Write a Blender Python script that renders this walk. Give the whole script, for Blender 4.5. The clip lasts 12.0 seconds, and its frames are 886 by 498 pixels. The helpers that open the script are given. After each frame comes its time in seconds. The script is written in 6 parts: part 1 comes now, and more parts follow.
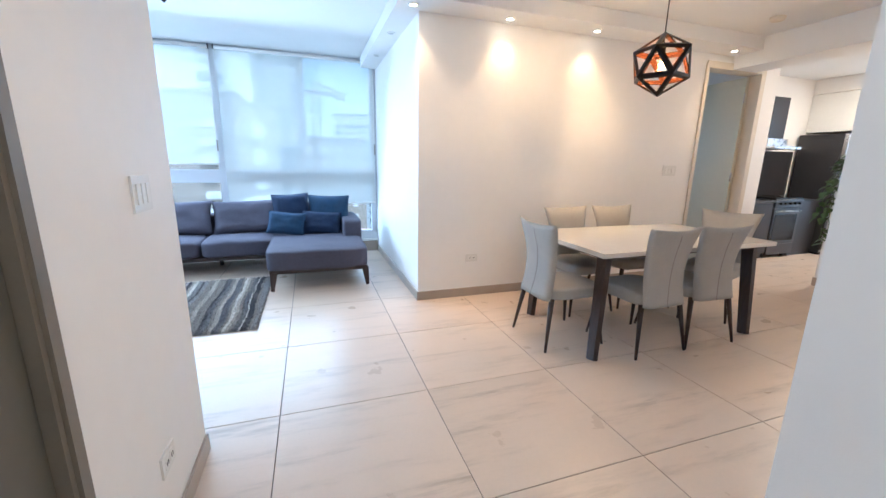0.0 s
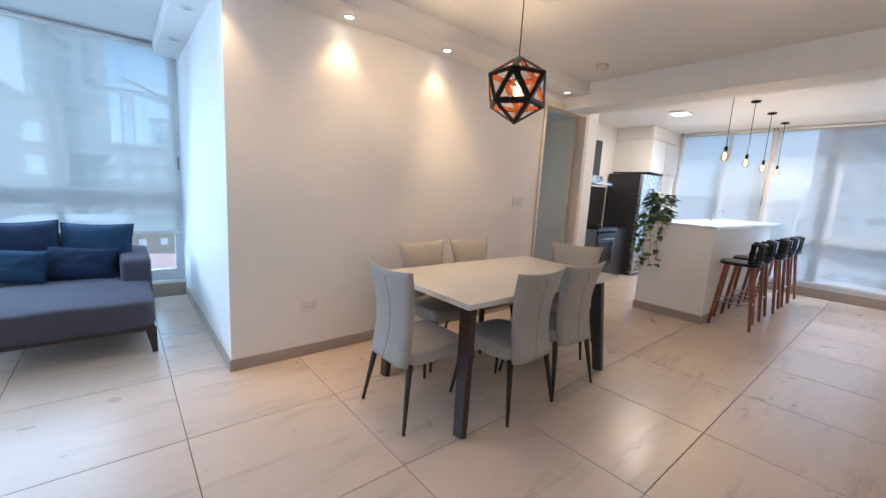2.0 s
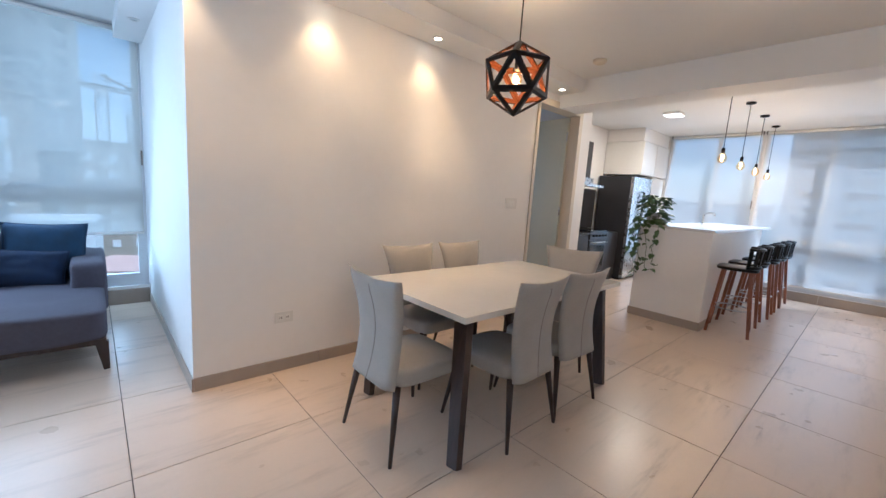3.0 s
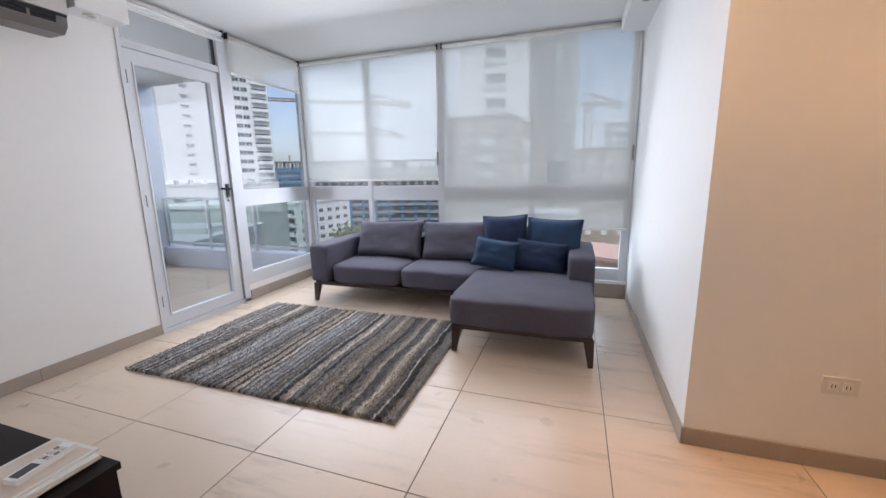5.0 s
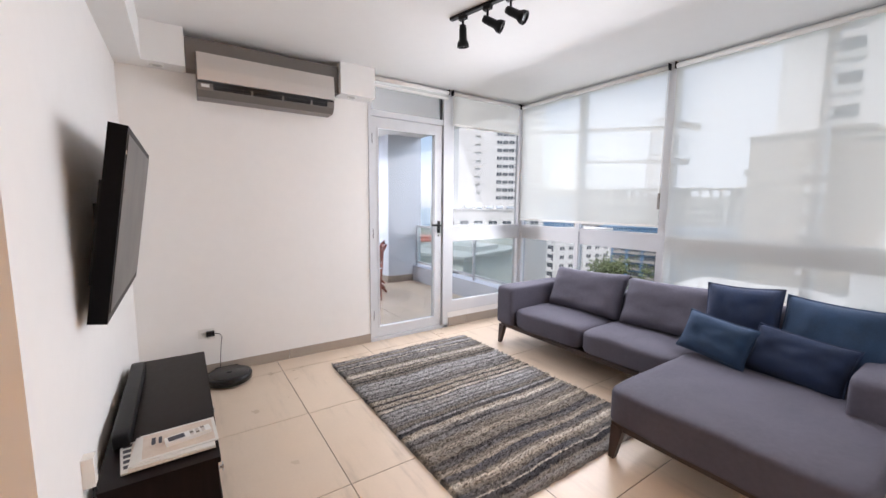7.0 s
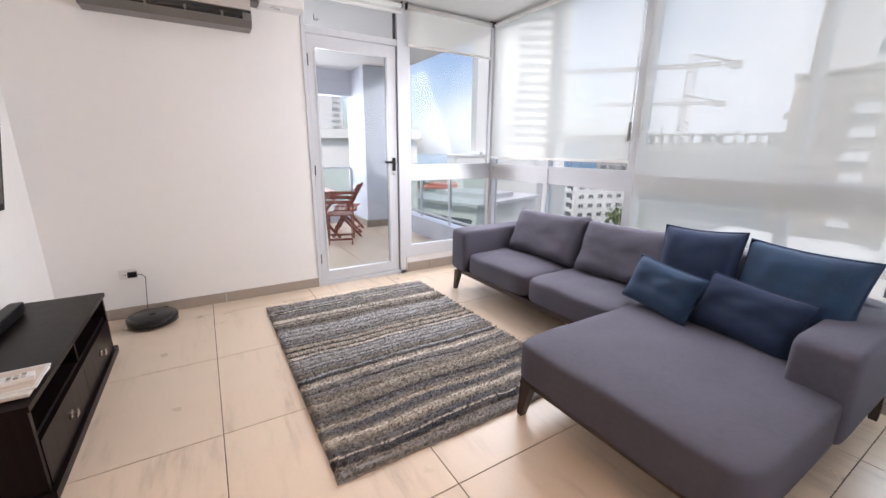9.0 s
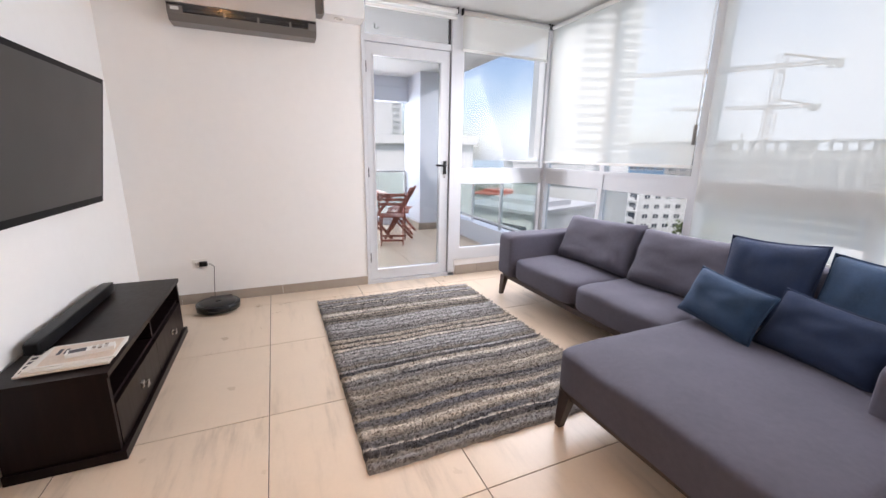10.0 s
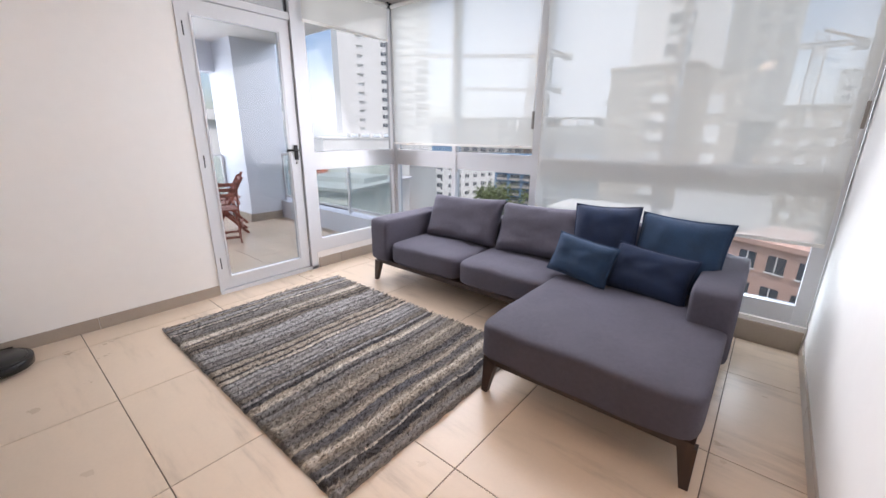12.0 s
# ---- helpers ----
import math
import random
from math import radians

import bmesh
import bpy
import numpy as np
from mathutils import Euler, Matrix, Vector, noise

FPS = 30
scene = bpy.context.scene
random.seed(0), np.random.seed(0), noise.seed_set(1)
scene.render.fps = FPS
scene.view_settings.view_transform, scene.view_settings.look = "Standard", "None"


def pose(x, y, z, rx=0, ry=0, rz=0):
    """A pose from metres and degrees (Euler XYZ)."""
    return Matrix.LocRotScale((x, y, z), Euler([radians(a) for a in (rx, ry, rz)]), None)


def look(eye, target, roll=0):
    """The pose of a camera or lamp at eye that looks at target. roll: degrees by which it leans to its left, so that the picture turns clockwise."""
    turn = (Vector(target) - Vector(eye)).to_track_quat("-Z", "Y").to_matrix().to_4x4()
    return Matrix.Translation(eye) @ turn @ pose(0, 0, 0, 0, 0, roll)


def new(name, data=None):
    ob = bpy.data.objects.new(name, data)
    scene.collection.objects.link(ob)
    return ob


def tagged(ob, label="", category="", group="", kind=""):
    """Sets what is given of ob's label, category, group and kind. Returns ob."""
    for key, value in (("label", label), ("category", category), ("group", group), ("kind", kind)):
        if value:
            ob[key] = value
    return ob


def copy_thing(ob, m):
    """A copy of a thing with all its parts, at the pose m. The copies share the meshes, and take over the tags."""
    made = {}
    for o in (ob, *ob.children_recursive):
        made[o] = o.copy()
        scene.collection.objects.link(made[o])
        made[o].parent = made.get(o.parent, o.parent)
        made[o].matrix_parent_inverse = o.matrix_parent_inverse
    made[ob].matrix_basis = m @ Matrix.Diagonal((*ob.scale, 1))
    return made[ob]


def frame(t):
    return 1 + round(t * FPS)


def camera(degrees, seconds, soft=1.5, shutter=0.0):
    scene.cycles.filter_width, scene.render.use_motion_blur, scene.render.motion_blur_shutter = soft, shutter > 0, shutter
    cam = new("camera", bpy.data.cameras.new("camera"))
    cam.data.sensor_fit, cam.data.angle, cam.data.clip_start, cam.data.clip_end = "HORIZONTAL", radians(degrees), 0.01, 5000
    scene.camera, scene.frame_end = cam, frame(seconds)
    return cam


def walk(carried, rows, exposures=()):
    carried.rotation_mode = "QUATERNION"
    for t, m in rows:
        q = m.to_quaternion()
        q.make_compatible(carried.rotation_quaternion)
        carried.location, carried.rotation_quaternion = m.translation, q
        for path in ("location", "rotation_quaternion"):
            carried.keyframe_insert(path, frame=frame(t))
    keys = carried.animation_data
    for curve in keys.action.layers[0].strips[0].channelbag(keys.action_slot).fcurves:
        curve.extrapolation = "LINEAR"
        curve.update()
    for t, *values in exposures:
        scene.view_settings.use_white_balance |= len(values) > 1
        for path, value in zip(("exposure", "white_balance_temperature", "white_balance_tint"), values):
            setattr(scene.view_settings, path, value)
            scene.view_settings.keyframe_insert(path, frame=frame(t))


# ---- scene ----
cam = camera(97.6, 12.0)
PATH = [
    (0, (-0.037, 0.026, 1.39), (0.595, 1.872, 0.953), 1.0),
    (0.5, (0.006, 0.067, 1.387), (0.657, 1.903, 0.936), 1.2),
    (0.9, (0.067, 0.193, 1.406), (0.829, 1.992, 0.982), 1.8),
    (1, (0.096, 0.224, 1.405), (0.888, 2.016, 1.002), 2.0),
    (1.5, (0.219, 0.465, 1.432), (1.253, 2.144, 1.095), 2.7),
    (2, (0.371, 0.622, 1.429), (1.643, 2.135, 1.128), 3.3),
    (2.5, (0.511, 0.733, 1.425), (1.898, 2.146, 1.14), 3.8),
    (2.7, (0.54, 0.779, 1.421), (1.924, 2.195, 1.141), 3.9),
    (4.3, (0.253, 1.313, 1.289), (0.449, 3.272, 0.938), -0.6),
    (4.5, (0.289, 1.395, 1.33), (0.205, 3.366, 1.002), -0.7),
    (5, (0.378, 1.626, 1.368), (-0.255, 3.485, 0.991), -1.0),
    (5.5, (0.419, 1.817, 1.416), (-0.537, 3.532, 1.032), -0.0),
    (6, (0.532, 2.016, 1.466), (-0.719, 3.547, 1.161), 0.9),
    (6.5, (0.699, 2.191, 1.504), (-0.809, 3.48, 1.253), 1.1),
    (7, (0.765, 2.279, 1.513), (-0.882, 3.389, 1.282), 0.5),
    (7.5, (0.749, 2.383, 1.468), (-0.896, 3.488, 1.197), 0.3),
    (7.7, (0.728, 2.482, 1.452), (-0.873, 3.64, 1.139), 0.5),
    (9.3, (0.894, 3.069, 1.382), (-0.783, 4.019, 0.847), 1.1),
    (9.5, (0.901, 3.071, 1.374), (-0.815, 3.955, 0.853), 1.3),
    (10, (0.905, 3.086, 1.372), (-0.88, 3.856, 0.902), 1.0),
    (10.5, (0.891, 3.104, 1.437), (-0.916, 3.871, 1.052), 1.1),
    (11, (0.908, 3.108, 1.478), (-0.837, 4.013, 1.108), 0.7),
    (11.5, (0.863, 3.017, 1.481), (-0.719, 4.154, 1.03), 0.3),
    (12, (0.574, 2.716, 1.435), (-0.656, 4.186, 0.863), 0.5),
]
EXPOSURES = [(0, 2.53, 4700, 5), (1.5, 2.14, 4700, 6), (2.7, 2.02, 4680, 6), (4.3, 1.90, 4850, 9), (5.0, 1.8, 6150, 18), (5.5, 1.98, 6250, 17), (6.3, 2.1, 6600, 20), (11, 2.2, 6650, 21), (12, 2.06, 6600, 21)]
walk(cam, [(t, look(eye, target, roll)) for t, eye, target, roll in PATH], EXPOSURES)

# ---- world and lights ----
world = bpy.data.worlds.new("sky")
scene.world = world
world.use_nodes = True
wn, wl = world.node_tree.nodes, world.node_tree.links
sky = wn.new("ShaderNodeTexSky")
sky.sky_type, sky.sun_disc = "NISHITA", False
sky.sun_elevation, sky.sun_rotation = radians(58), radians(140)
sky.dust_density, sky.ozone_density = 2.0, 1.0
cloud = wn.new("ShaderNodeTexNoise")
cloud.inputs["Scale"].default_value, cloud.inputs["Detail"].default_value = 2.6, 7.0
cloud_ramp = wn.new("ShaderNodeValToRGB")
cloud_ramp.color_ramp.elements[0].position, cloud_ramp.color_ramp.elements[1].position = 0.40, 0.62
cloud_mix = wn.new("ShaderNodeMixRGB")
cloud_mix.inputs[2].default_value = (6.0, 6.55, 7.1, 1)
wl.new(cloud.outputs["Fac"], cloud_ramp.inputs[0])
wl.new(cloud_ramp.outputs[0], cloud_mix.inputs[0])
wl.new(sky.outputs[0], cloud_mix.inputs[1])
wl.new(cloud_mix.outputs[0], wn["Background"].inputs["Color"])
wn["Background"].inputs["Strength"].default_value = 0.079


def lamp(name, kind, m, energy, color, **settings):
    data = bpy.data.lights.new(name, kind)
    data.energy, data.color = energy, color
    if "size" in settings:
        data.shape, data.size, data.size_y = "RECTANGLE", *settings["size"]
    if "radius" in settings:
        data.shadow_soft_size = settings["radius"]
    if "cone" in settings:
        data.spot_size, data.spot_blend = radians(settings["cone"]), settings["blend"]
    if "angle" in settings:
        data.angle = radians(settings["angle"])
    ob = new(name, data)
    ob.matrix_world = m
    return ob


SUN_WAY = Vector((math.sin(radians(140)) * math.cos(radians(58)), math.cos(radians(140)) * math.cos(radians(58)), math.sin(radians(58))))
lamp("sun", "SUN", look((0, 0, 60), Vector((0, 0, 60)) - SUN_WAY), 1.5, (1.0, 0.95, 0.88), angle=10)
WARM = (1.0, 0.55, 0.22)
SPOTS = [(0.87, 3.55), (1.78, 3.55), (2.73, 3.53), (4.62, 3.51)]
for sx, sy in SPOTS:
    lamp("downlight_beam", "SPOT", look((sx, sy, 2.668), (sx, sy + 0.05, 0)), 5.2, WARM, radius=0.015, cone=92, blend=0.9)
for sx, sy in SPOTS[:3]:
    lamp("downlight_core", "SPOT", look((sx, sy, 2.666), (sx + 0.05, sy - 0.35, 0)), 8.0, WARM, radius=0.02, cone=48, blend=0.9)
PENDANT = (2.475, 2.45, 2.12)
lamp("pendant_glow", "POINT", pose(*PENDANT), 9, WARM, radius=0.045)
# unseen hall lamp, inferred from the bright hall walls
lamp("hall_glow", "AREA", look((0.1, -0.9, 2.78), (0.1, 0.3, 0)), 4, (1.0, 0.76, 0.52), size=(0.3, 0.3))
lamp("kitchen_glow", "AREA", pose(7.10, 3.13, 2.76), 11, (1.0, 0.72, 0.45), size=(0.2, 0.2))
for bx in (5.98, 6.90, 7.82, 8.74):
    lamp("bulb_glow", "POINT", pose(bx, 2.16, 1.99), 2.6, WARM, radius=0.03)
DAYLIGHT = (0.90, 0.965, 1.0)
SKYLIGHT = (0.80, 0.95, 1.0)
NORTH_PANE = 6.22
# added area lamps standing in for daylight, at the panes or before them
lamp("daylight_north", "AREA", look((-1.30, 5.66, 1.60), (-1.30, 2.67, 0.30)), 15, DAYLIGHT, size=(3.1, 1.5))
lamp("daylight_panes", "AREA", look((-0.95, NORTH_PANE, 1.5), (-0.95, 2.0, 1.5)), 8.0, SKYLIGHT, size=(4.1, 2.6))
lamp("daylight_low", "AREA", look((-0.2, 6.12, 0.54), (-0.1, 5.2, 0.0)), 5, SKYLIGHT, size=(1.85, 0.36))
lamp("daylight_west", "AREA", look((-2.72, 4.98, 1.32), (0.2, 4.98, 0.52)), 4.5, DAYLIGHT, size=(1.95, 2.0))
lamp("daylight_kitchen", "AREA", look((8.86, 2.15, 1.5), (5.7, 2.15, 0.5)), 3.8, DAYLIGHT, size=(3.2, 2.2))
# two extra lamps out in the air, added to brighten the balcony
lamp("balcony_fill_north", "AREA", look((-4.6, 8.2, 4.2), (-4.6, 4.5, 0)), 60, DAYLIGHT, size=(3.5, 1.5))
lamp("balcony_fill_west", "AREA", look((-7.3, 4.0, 1.6), (-4.6, 4.0, 0.3)), 42, DAYLIGHT, size=(2.8, 1.6))
lamp("daylight_bedroom", "AREA", look((3.2, 6.15, 1.7), (4.2, 0, 1.3)), 1.6, (1.0, 0.95, 0.87), size=(2.4, 1.5))

# ---- materials ----


def material(name, color, rough=0.5, metal=0.0, vary=0.08, scale=6.0, bump=0.0, bump_scale=120.0, coat=0.0, second=None, random_shift=0.0):
    """A surface with broad and fine variation of its base colour and roughness, and fine relief."""
    m = bpy.data.materials.new(name)
    m.use_nodes = True
    n, l = m.node_tree.nodes, m.node_tree.links
    b = n["Principled BSDF"]
    co = n.new("ShaderNodeTexCoord")
    at = co.outputs["Object"]
    broad = n.new("ShaderNodeTexNoise")
    broad.inputs["Scale"].default_value, broad.inputs["Detail"].default_value = scale, 5
    fine = n.new("ShaderNodeTexNoise")
    fine.inputs["Scale"].default_value, fine.inputs["Detail"].default_value = scale * 11, 3
    l.new(at, broad.inputs["Vector"])
    l.new(at, fine.inputs["Vector"])
    both = n.new("ShaderNodeMixRGB")
    both.inputs[0].default_value = 0.4
    l.new(broad.outputs["Fac"], both.inputs[1])
    l.new(fine.outputs["Fac"], both.inputs[2])
    ramp = n.new("ShaderNodeValToRGB")
    ramp.color_ramp.elements[0].position, ramp.color_ramp.elements[1].position = 0.3, 0.7
    low = second or tuple(c * (1 - vary) for c in color)
    high = color if second else tuple(min(1, c * (1 + vary)) for c in color)
    ramp.color_ramp.elements[0].color, ramp.color_ramp.elements[1].color = (*low, 1), (*high, 1)
    l.new(both.outputs[0], ramp.inputs[0])
    out = ramp.outputs[0]
    if random_shift:
        info = n.new("ShaderNodeObjectInfo")
        hsv = n.new("ShaderNodeHueSaturation")
        rng = n.new("ShaderNodeMapRange")
        rng.inputs[3].default_value, rng.inputs[4].default_value = 1 - random_shift, 1 + random_shift
        l.new(info.outputs["Random"], rng.inputs[0])
        l.new(rng.outputs[0], hsv.inputs["Value"])
        l.new(out, hsv.inputs["Color"])
        out = hsv.outputs[0]
    l.new(out, b.inputs["Base Color"])
    rr = n.new("ShaderNodeMapRange")
    rr.inputs[3].default_value, rr.inputs[4].default_value = max(0.02, rough - 0.07), min(1, rough + 0.07)
    l.new(broad.outputs["Fac"], rr.inputs[0])
    l.new(rr.outputs[0], b.inputs["Roughness"])
    b.inputs["Metallic"].default_value = metal
    b.inputs["Coat Weight"].default_value = coat
    if bump:
        grain = n.new("ShaderNodeTexNoise")
        grain.inputs["Scale"].default_value, grain.inputs["Detail"].default_value = bump_scale, 2
        l.new(at, grain.inputs["Vector"])
        bp = n.new("ShaderNodeBump")
        bp.inputs["Strength"].default_value, bp.inputs["Distance"].default_value = bump, 0.004
        l.new(grain.outputs["Fac"], bp.inputs["Height"])
        l.new(bp.outputs[0], b.inputs["Normal"])
    return m


def wood_material(name, dark, light, rough=0.35, across=18.0, along=1.5):
    m = material(name, light, rough, second=dark)
    n, l = m.node_tree.nodes, m.node_tree.links
    co = n["Texture Coordinate"]
    mp = n.new("ShaderNodeMapping")
    mp.inputs["Scale"].default_value = (across, across, along)
    l.new(co.outputs["Object"], mp.inputs["Vector"])
    for node in n:
        if node.bl_idname == "ShaderNodeTexNoise":
            node.inputs["Scale"].default_value = 2.0
            l.new(mp.outputs[0], node.inputs["Vector"])
    return m


def glowing(name, color, strength):
    m = bpy.data.materials.new(name)
    m.use_nodes = True
    b = m.node_tree.nodes["Principled BSDF"]
    b.inputs["Base Color"].default_value = (*color, 1)
    b.inputs["Emission Color"].default_value = (*color, 1)
    b.inputs["Emission Strength"].default_value = strength
    return m


def glass_material(name, tint, gloss=0.04):
    """A thin pane: clear, with a weak mirror on it."""
    m = bpy.data.materials.new(name)
    m.use_nodes = True
    n, l = m.node_tree.nodes, m.node_tree.links
    n.remove(n["Principled BSDF"])
    clear, shine, mix = n.new("ShaderNodeBsdfTransparent"), n.new("ShaderNodeBsdfGlossy"), n.new("ShaderNodeMixShader")
    clear.inputs[0].default_value = (*tint, 1)
    shine.inputs["Roughness"].default_value = 0.02
    mix.inputs[0].default_value = gloss
    l.new(clear.outputs[0], mix.inputs[1])
    l.new(shine.outputs[0], mix.inputs[2])
    l.new(mix.outputs[0], n["Material Output"].inputs[0])
    return m


def screen_fabric(name, open_share, cloth):
    """Woven sunscreen cloth: partly open weave, the yarn lets light through."""
    m = bpy.data.materials.new(name)
    m.use_nodes = True
    n, l = m.node_tree.nodes, m.node_tree.links
    n.remove(n["Principled BSDF"])
    clear, lit, face = n.new("ShaderNodeBsdfTransparent"), n.new("ShaderNodeBsdfTranslucent"), n.new("ShaderNodeBsdfDiffuse")
    co, weave = n.new("ShaderNodeTexCoord"), n.new("ShaderNodeTexNoise")
    mp = n.new("ShaderNodeMapping")
    mp.inputs["Scale"].default_value = (0.6, 0.6, 9)
    weave.inputs["Scale"].default_value, weave.inputs["Detail"].default_value = 1.2, 4
    tone = n.new("ShaderNodeMapRange")
    tone.inputs[3].default_value, tone.inputs[4].default_value = open_share - 0.006, open_share + 0.006
    l.new(co.outputs["Object"], mp.inputs["Vector"])
    l.new(mp.outputs[0], weave.inputs["Vector"])
    l.new(weave.outputs["Fac"], tone.inputs[0])
    lit.inputs[0].default_value, face.inputs[0].default_value = (*cloth, 1), (*cloth, 1)
    yarn, mix = n.new("ShaderNodeMixShader"), n.new("ShaderNodeMixShader")
    yarn.inputs[0].default_value = 0.45
    l.new(lit.outputs[0], yarn.inputs[1])
    l.new(face.outputs[0], yarn.inputs[2])
    l.new(tone.outputs[0], mix.inputs[0])
    l.new(yarn.outputs[0], mix.inputs[1])
    l.new(clear.outputs[0], mix.inputs[2])
    l.new(mix.outputs[0], n["Material Output"].inputs[0])
    return m


PAINT = material("white wall paint", (0.835, 0.82, 0.80), 0.6, vary=0.02, scale=1.2, bump=0.06, bump_scale=220)
CEIL = material("white ceiling paint", (0.80, 0.80, 0.79), 0.7, vary=0.015, scale=0.9, bump=0.04, bump_scale=160)
TILE = material("beige porcelain", (0.66, 0.53, 0.41), 0.30, vary=0.03, scale=5, random_shift=0.03)
GROUT = material("grout", (0.13, 0.104, 0.085), 0.9, vary=0.1, scale=20)
BASE = material("taupe porcelain", (0.37, 0.315, 0.265), 0.3, vary=0.06, scale=8, random_shift=0.04)
ALU = material("white coated aluminium", (0.62, 0.635, 0.66), 0.35, metal=0.0, vary=0.02, scale=9)
RUBBER = material("black seal", (0.03, 0.03, 0.035), 0.6)
KITCHEN_BLIND = screen_fabric("dense sunscreen cloth", 0.42, (0.86, 0.86, 0.84))
BLIND = screen_fabric("sunscreen cloth", 0.36, (0.82, 0.82, 0.77))
GLASS = glass_material("window glass", (0.68, 0.70, 0.71))
CLEAR = glass_material("railing glass", (0.86, 0.92, 0.90))
SOFA = material("grey woven upholstery", (0.075, 0.070, 0.095), 0.9, vary=0.15, scale=4, bump=0.5, bump_scale=420)
NAVY = material("navy linen", (0.007, 0.018, 0.052), 0.9, vary=0.22, scale=10, bump=0.6, bump_scale=380)
TEAL = material("petrol blue linen", (0.013, 0.037, 0.082), 0.9, vary=0.22, scale=10, bump=0.6, bump_scale=380)
ESPRESSO = wood_material("espresso wood", (0.005, 0.0025, 0.0028), (0.010, 0.005, 0.005), 0.36)
WALNUT = wood_material("dark walnut", (0.022, 0.012, 0.010), (0.048, 0.027, 0.021), 0.4)
BROWN = wood_material("brown hardwood", (0.18, 0.062, 0.035), (0.34, 0.135, 0.078), 0.45)
RED_WOOD = wood_material("reddish oiled wood", (0.22, 0.065, 0.045), (0.40, 0.15, 0.11), 0.5)
TOP = material("glossy white table top", (0.80, 0.77, 0.71), 0.12, vary=0.03, scale=3, coat=0.4)
CHAIR = material("greige upholstery", (0.41, 0.385, 0.345), 0.85, vary=0.07, scale=9, bump=0.4, bump_scale=400)
SEAM = material("grey piping", (0.25, 0.225, 0.205), 0.8)
BLACK = material("black plastic", (0.008, 0.008, 0.009), 0.35, vary=0.15, scale=14)
GLOSSY_BLACK = material("glossy black plastic", (0.010, 0.010, 0.011), 0.12, vary=0.1, scale=14)
BEZEL = material("black television casing", (0.004, 0.004, 0.005), 0.4, vary=0.1, scale=14)
PANEL = material("matt screen", (0.006, 0.0055, 0.006), 0.30, vary=0.08, scale=3)
STEEL = material("brushed steel", (0.55, 0.55, 0.55), 0.28, metal=1.0, vary=0.06, scale=12)
SILVER = material("silver plastic", (0.62, 0.58, 0.55), 0.30, metal=0.9, vary=0.01, scale=2)
COPPER = material("copper lining", (0.026, 0.0075, 0.002), 0.5, metal=0.0, vary=0.1, scale=20)
WHITE_PLASTIC = material("white plastic", (0.78, 0.77, 0.74), 0.35, vary=0.02, scale=20)
DOOR = material("pale laminate door", (0.60, 0.575, 0.45), 0.4, vary=0.03, scale=2)
# hall door leaf: the pale door with its shade put into the colour
SHADE_OLIVE = material("shade-dark olive laminate", (0.10, 0.095, 0.075), 0.45, vary=0.08, scale=3)
OLIVE_FRAME = material("dark olive-brown door frame", (0.17, 0.15, 0.12), 0.45, vary=0.06, scale=6)
PLATE = material("off-white plate", (0.73, 0.72, 0.69), 0.3, vary=0.02, scale=20)
FRAME = material("beige door frame", (0.66, 0.59, 0.48), 0.45, vary=0.04, scale=6)
STONE = material("light stone counter", (0.62, 0.60, 0.57), 0.2, vary=0.12, scale=30)
DARK_STEEL = material("dark brushed steel", (0.11, 0.11, 0.115), 0.34, metal=1.0, vary=0.06, scale=12)
DARK_STONE = material("dark stone counter", (0.06, 0.058, 0.06), 0.25, vary=0.15, scale=30)
SHELL = material("dark grey plastic shell", (0.17, 0.155, 0.145), 0.35, metal=0.3, vary=0.03, scale=6)
FRIDGE = material("dark grey appliance steel", (0.045, 0.045, 0.05), 0.32, metal=0.4, vary=0.08, scale=4)
LEAF = material("pothos leaf", (0.075, 0.13, 0.05), 0.45, vary=0.35, scale=18)
SOIL = material("planter", (0.5, 0.48, 0.45), 0.6)
PAPER = material("magazine paper", (0.72, 0.70, 0.66), 0.5, vary=0.05, scale=30)
COVER = material("magazine cover", (0.58, 0.46, 0.37), 0.4, second=(0.70, 0.61, 0.53), scale=9)
INK = material("print ink", (0.06, 0.06, 0.075), 0.6)
GLOW = glowing("warm lamp", (1.0, 0.72, 0.42), 9)
FILAMENT = glowing("filament", (1.0, 0.66, 0.34), 2.5)
PANEL_GLOW = glowing("ceiling panel glow", (1.0, 0.9, 0.76), 0.8)
BULB = glass_material("amber bulb glass", (0.98, 0.84, 0.62))
for dull, level in ((COPPER, 0.02), (PANEL, 0.5), (BEZEL, 0.06), (GLOSSY_BLACK, 0.35), (ESPRESSO, 0.14), (BLACK, 0.16)):
    dull.node_tree.nodes["Principled BSDF"].inputs["Specular IOR Level"].default_value = level
BALCONY_PAINT = material("pale blue-white exterior paint", (0.66, 0.70, 0.78), 0.7, vary=0.03, scale=1.5, bump=0.1)


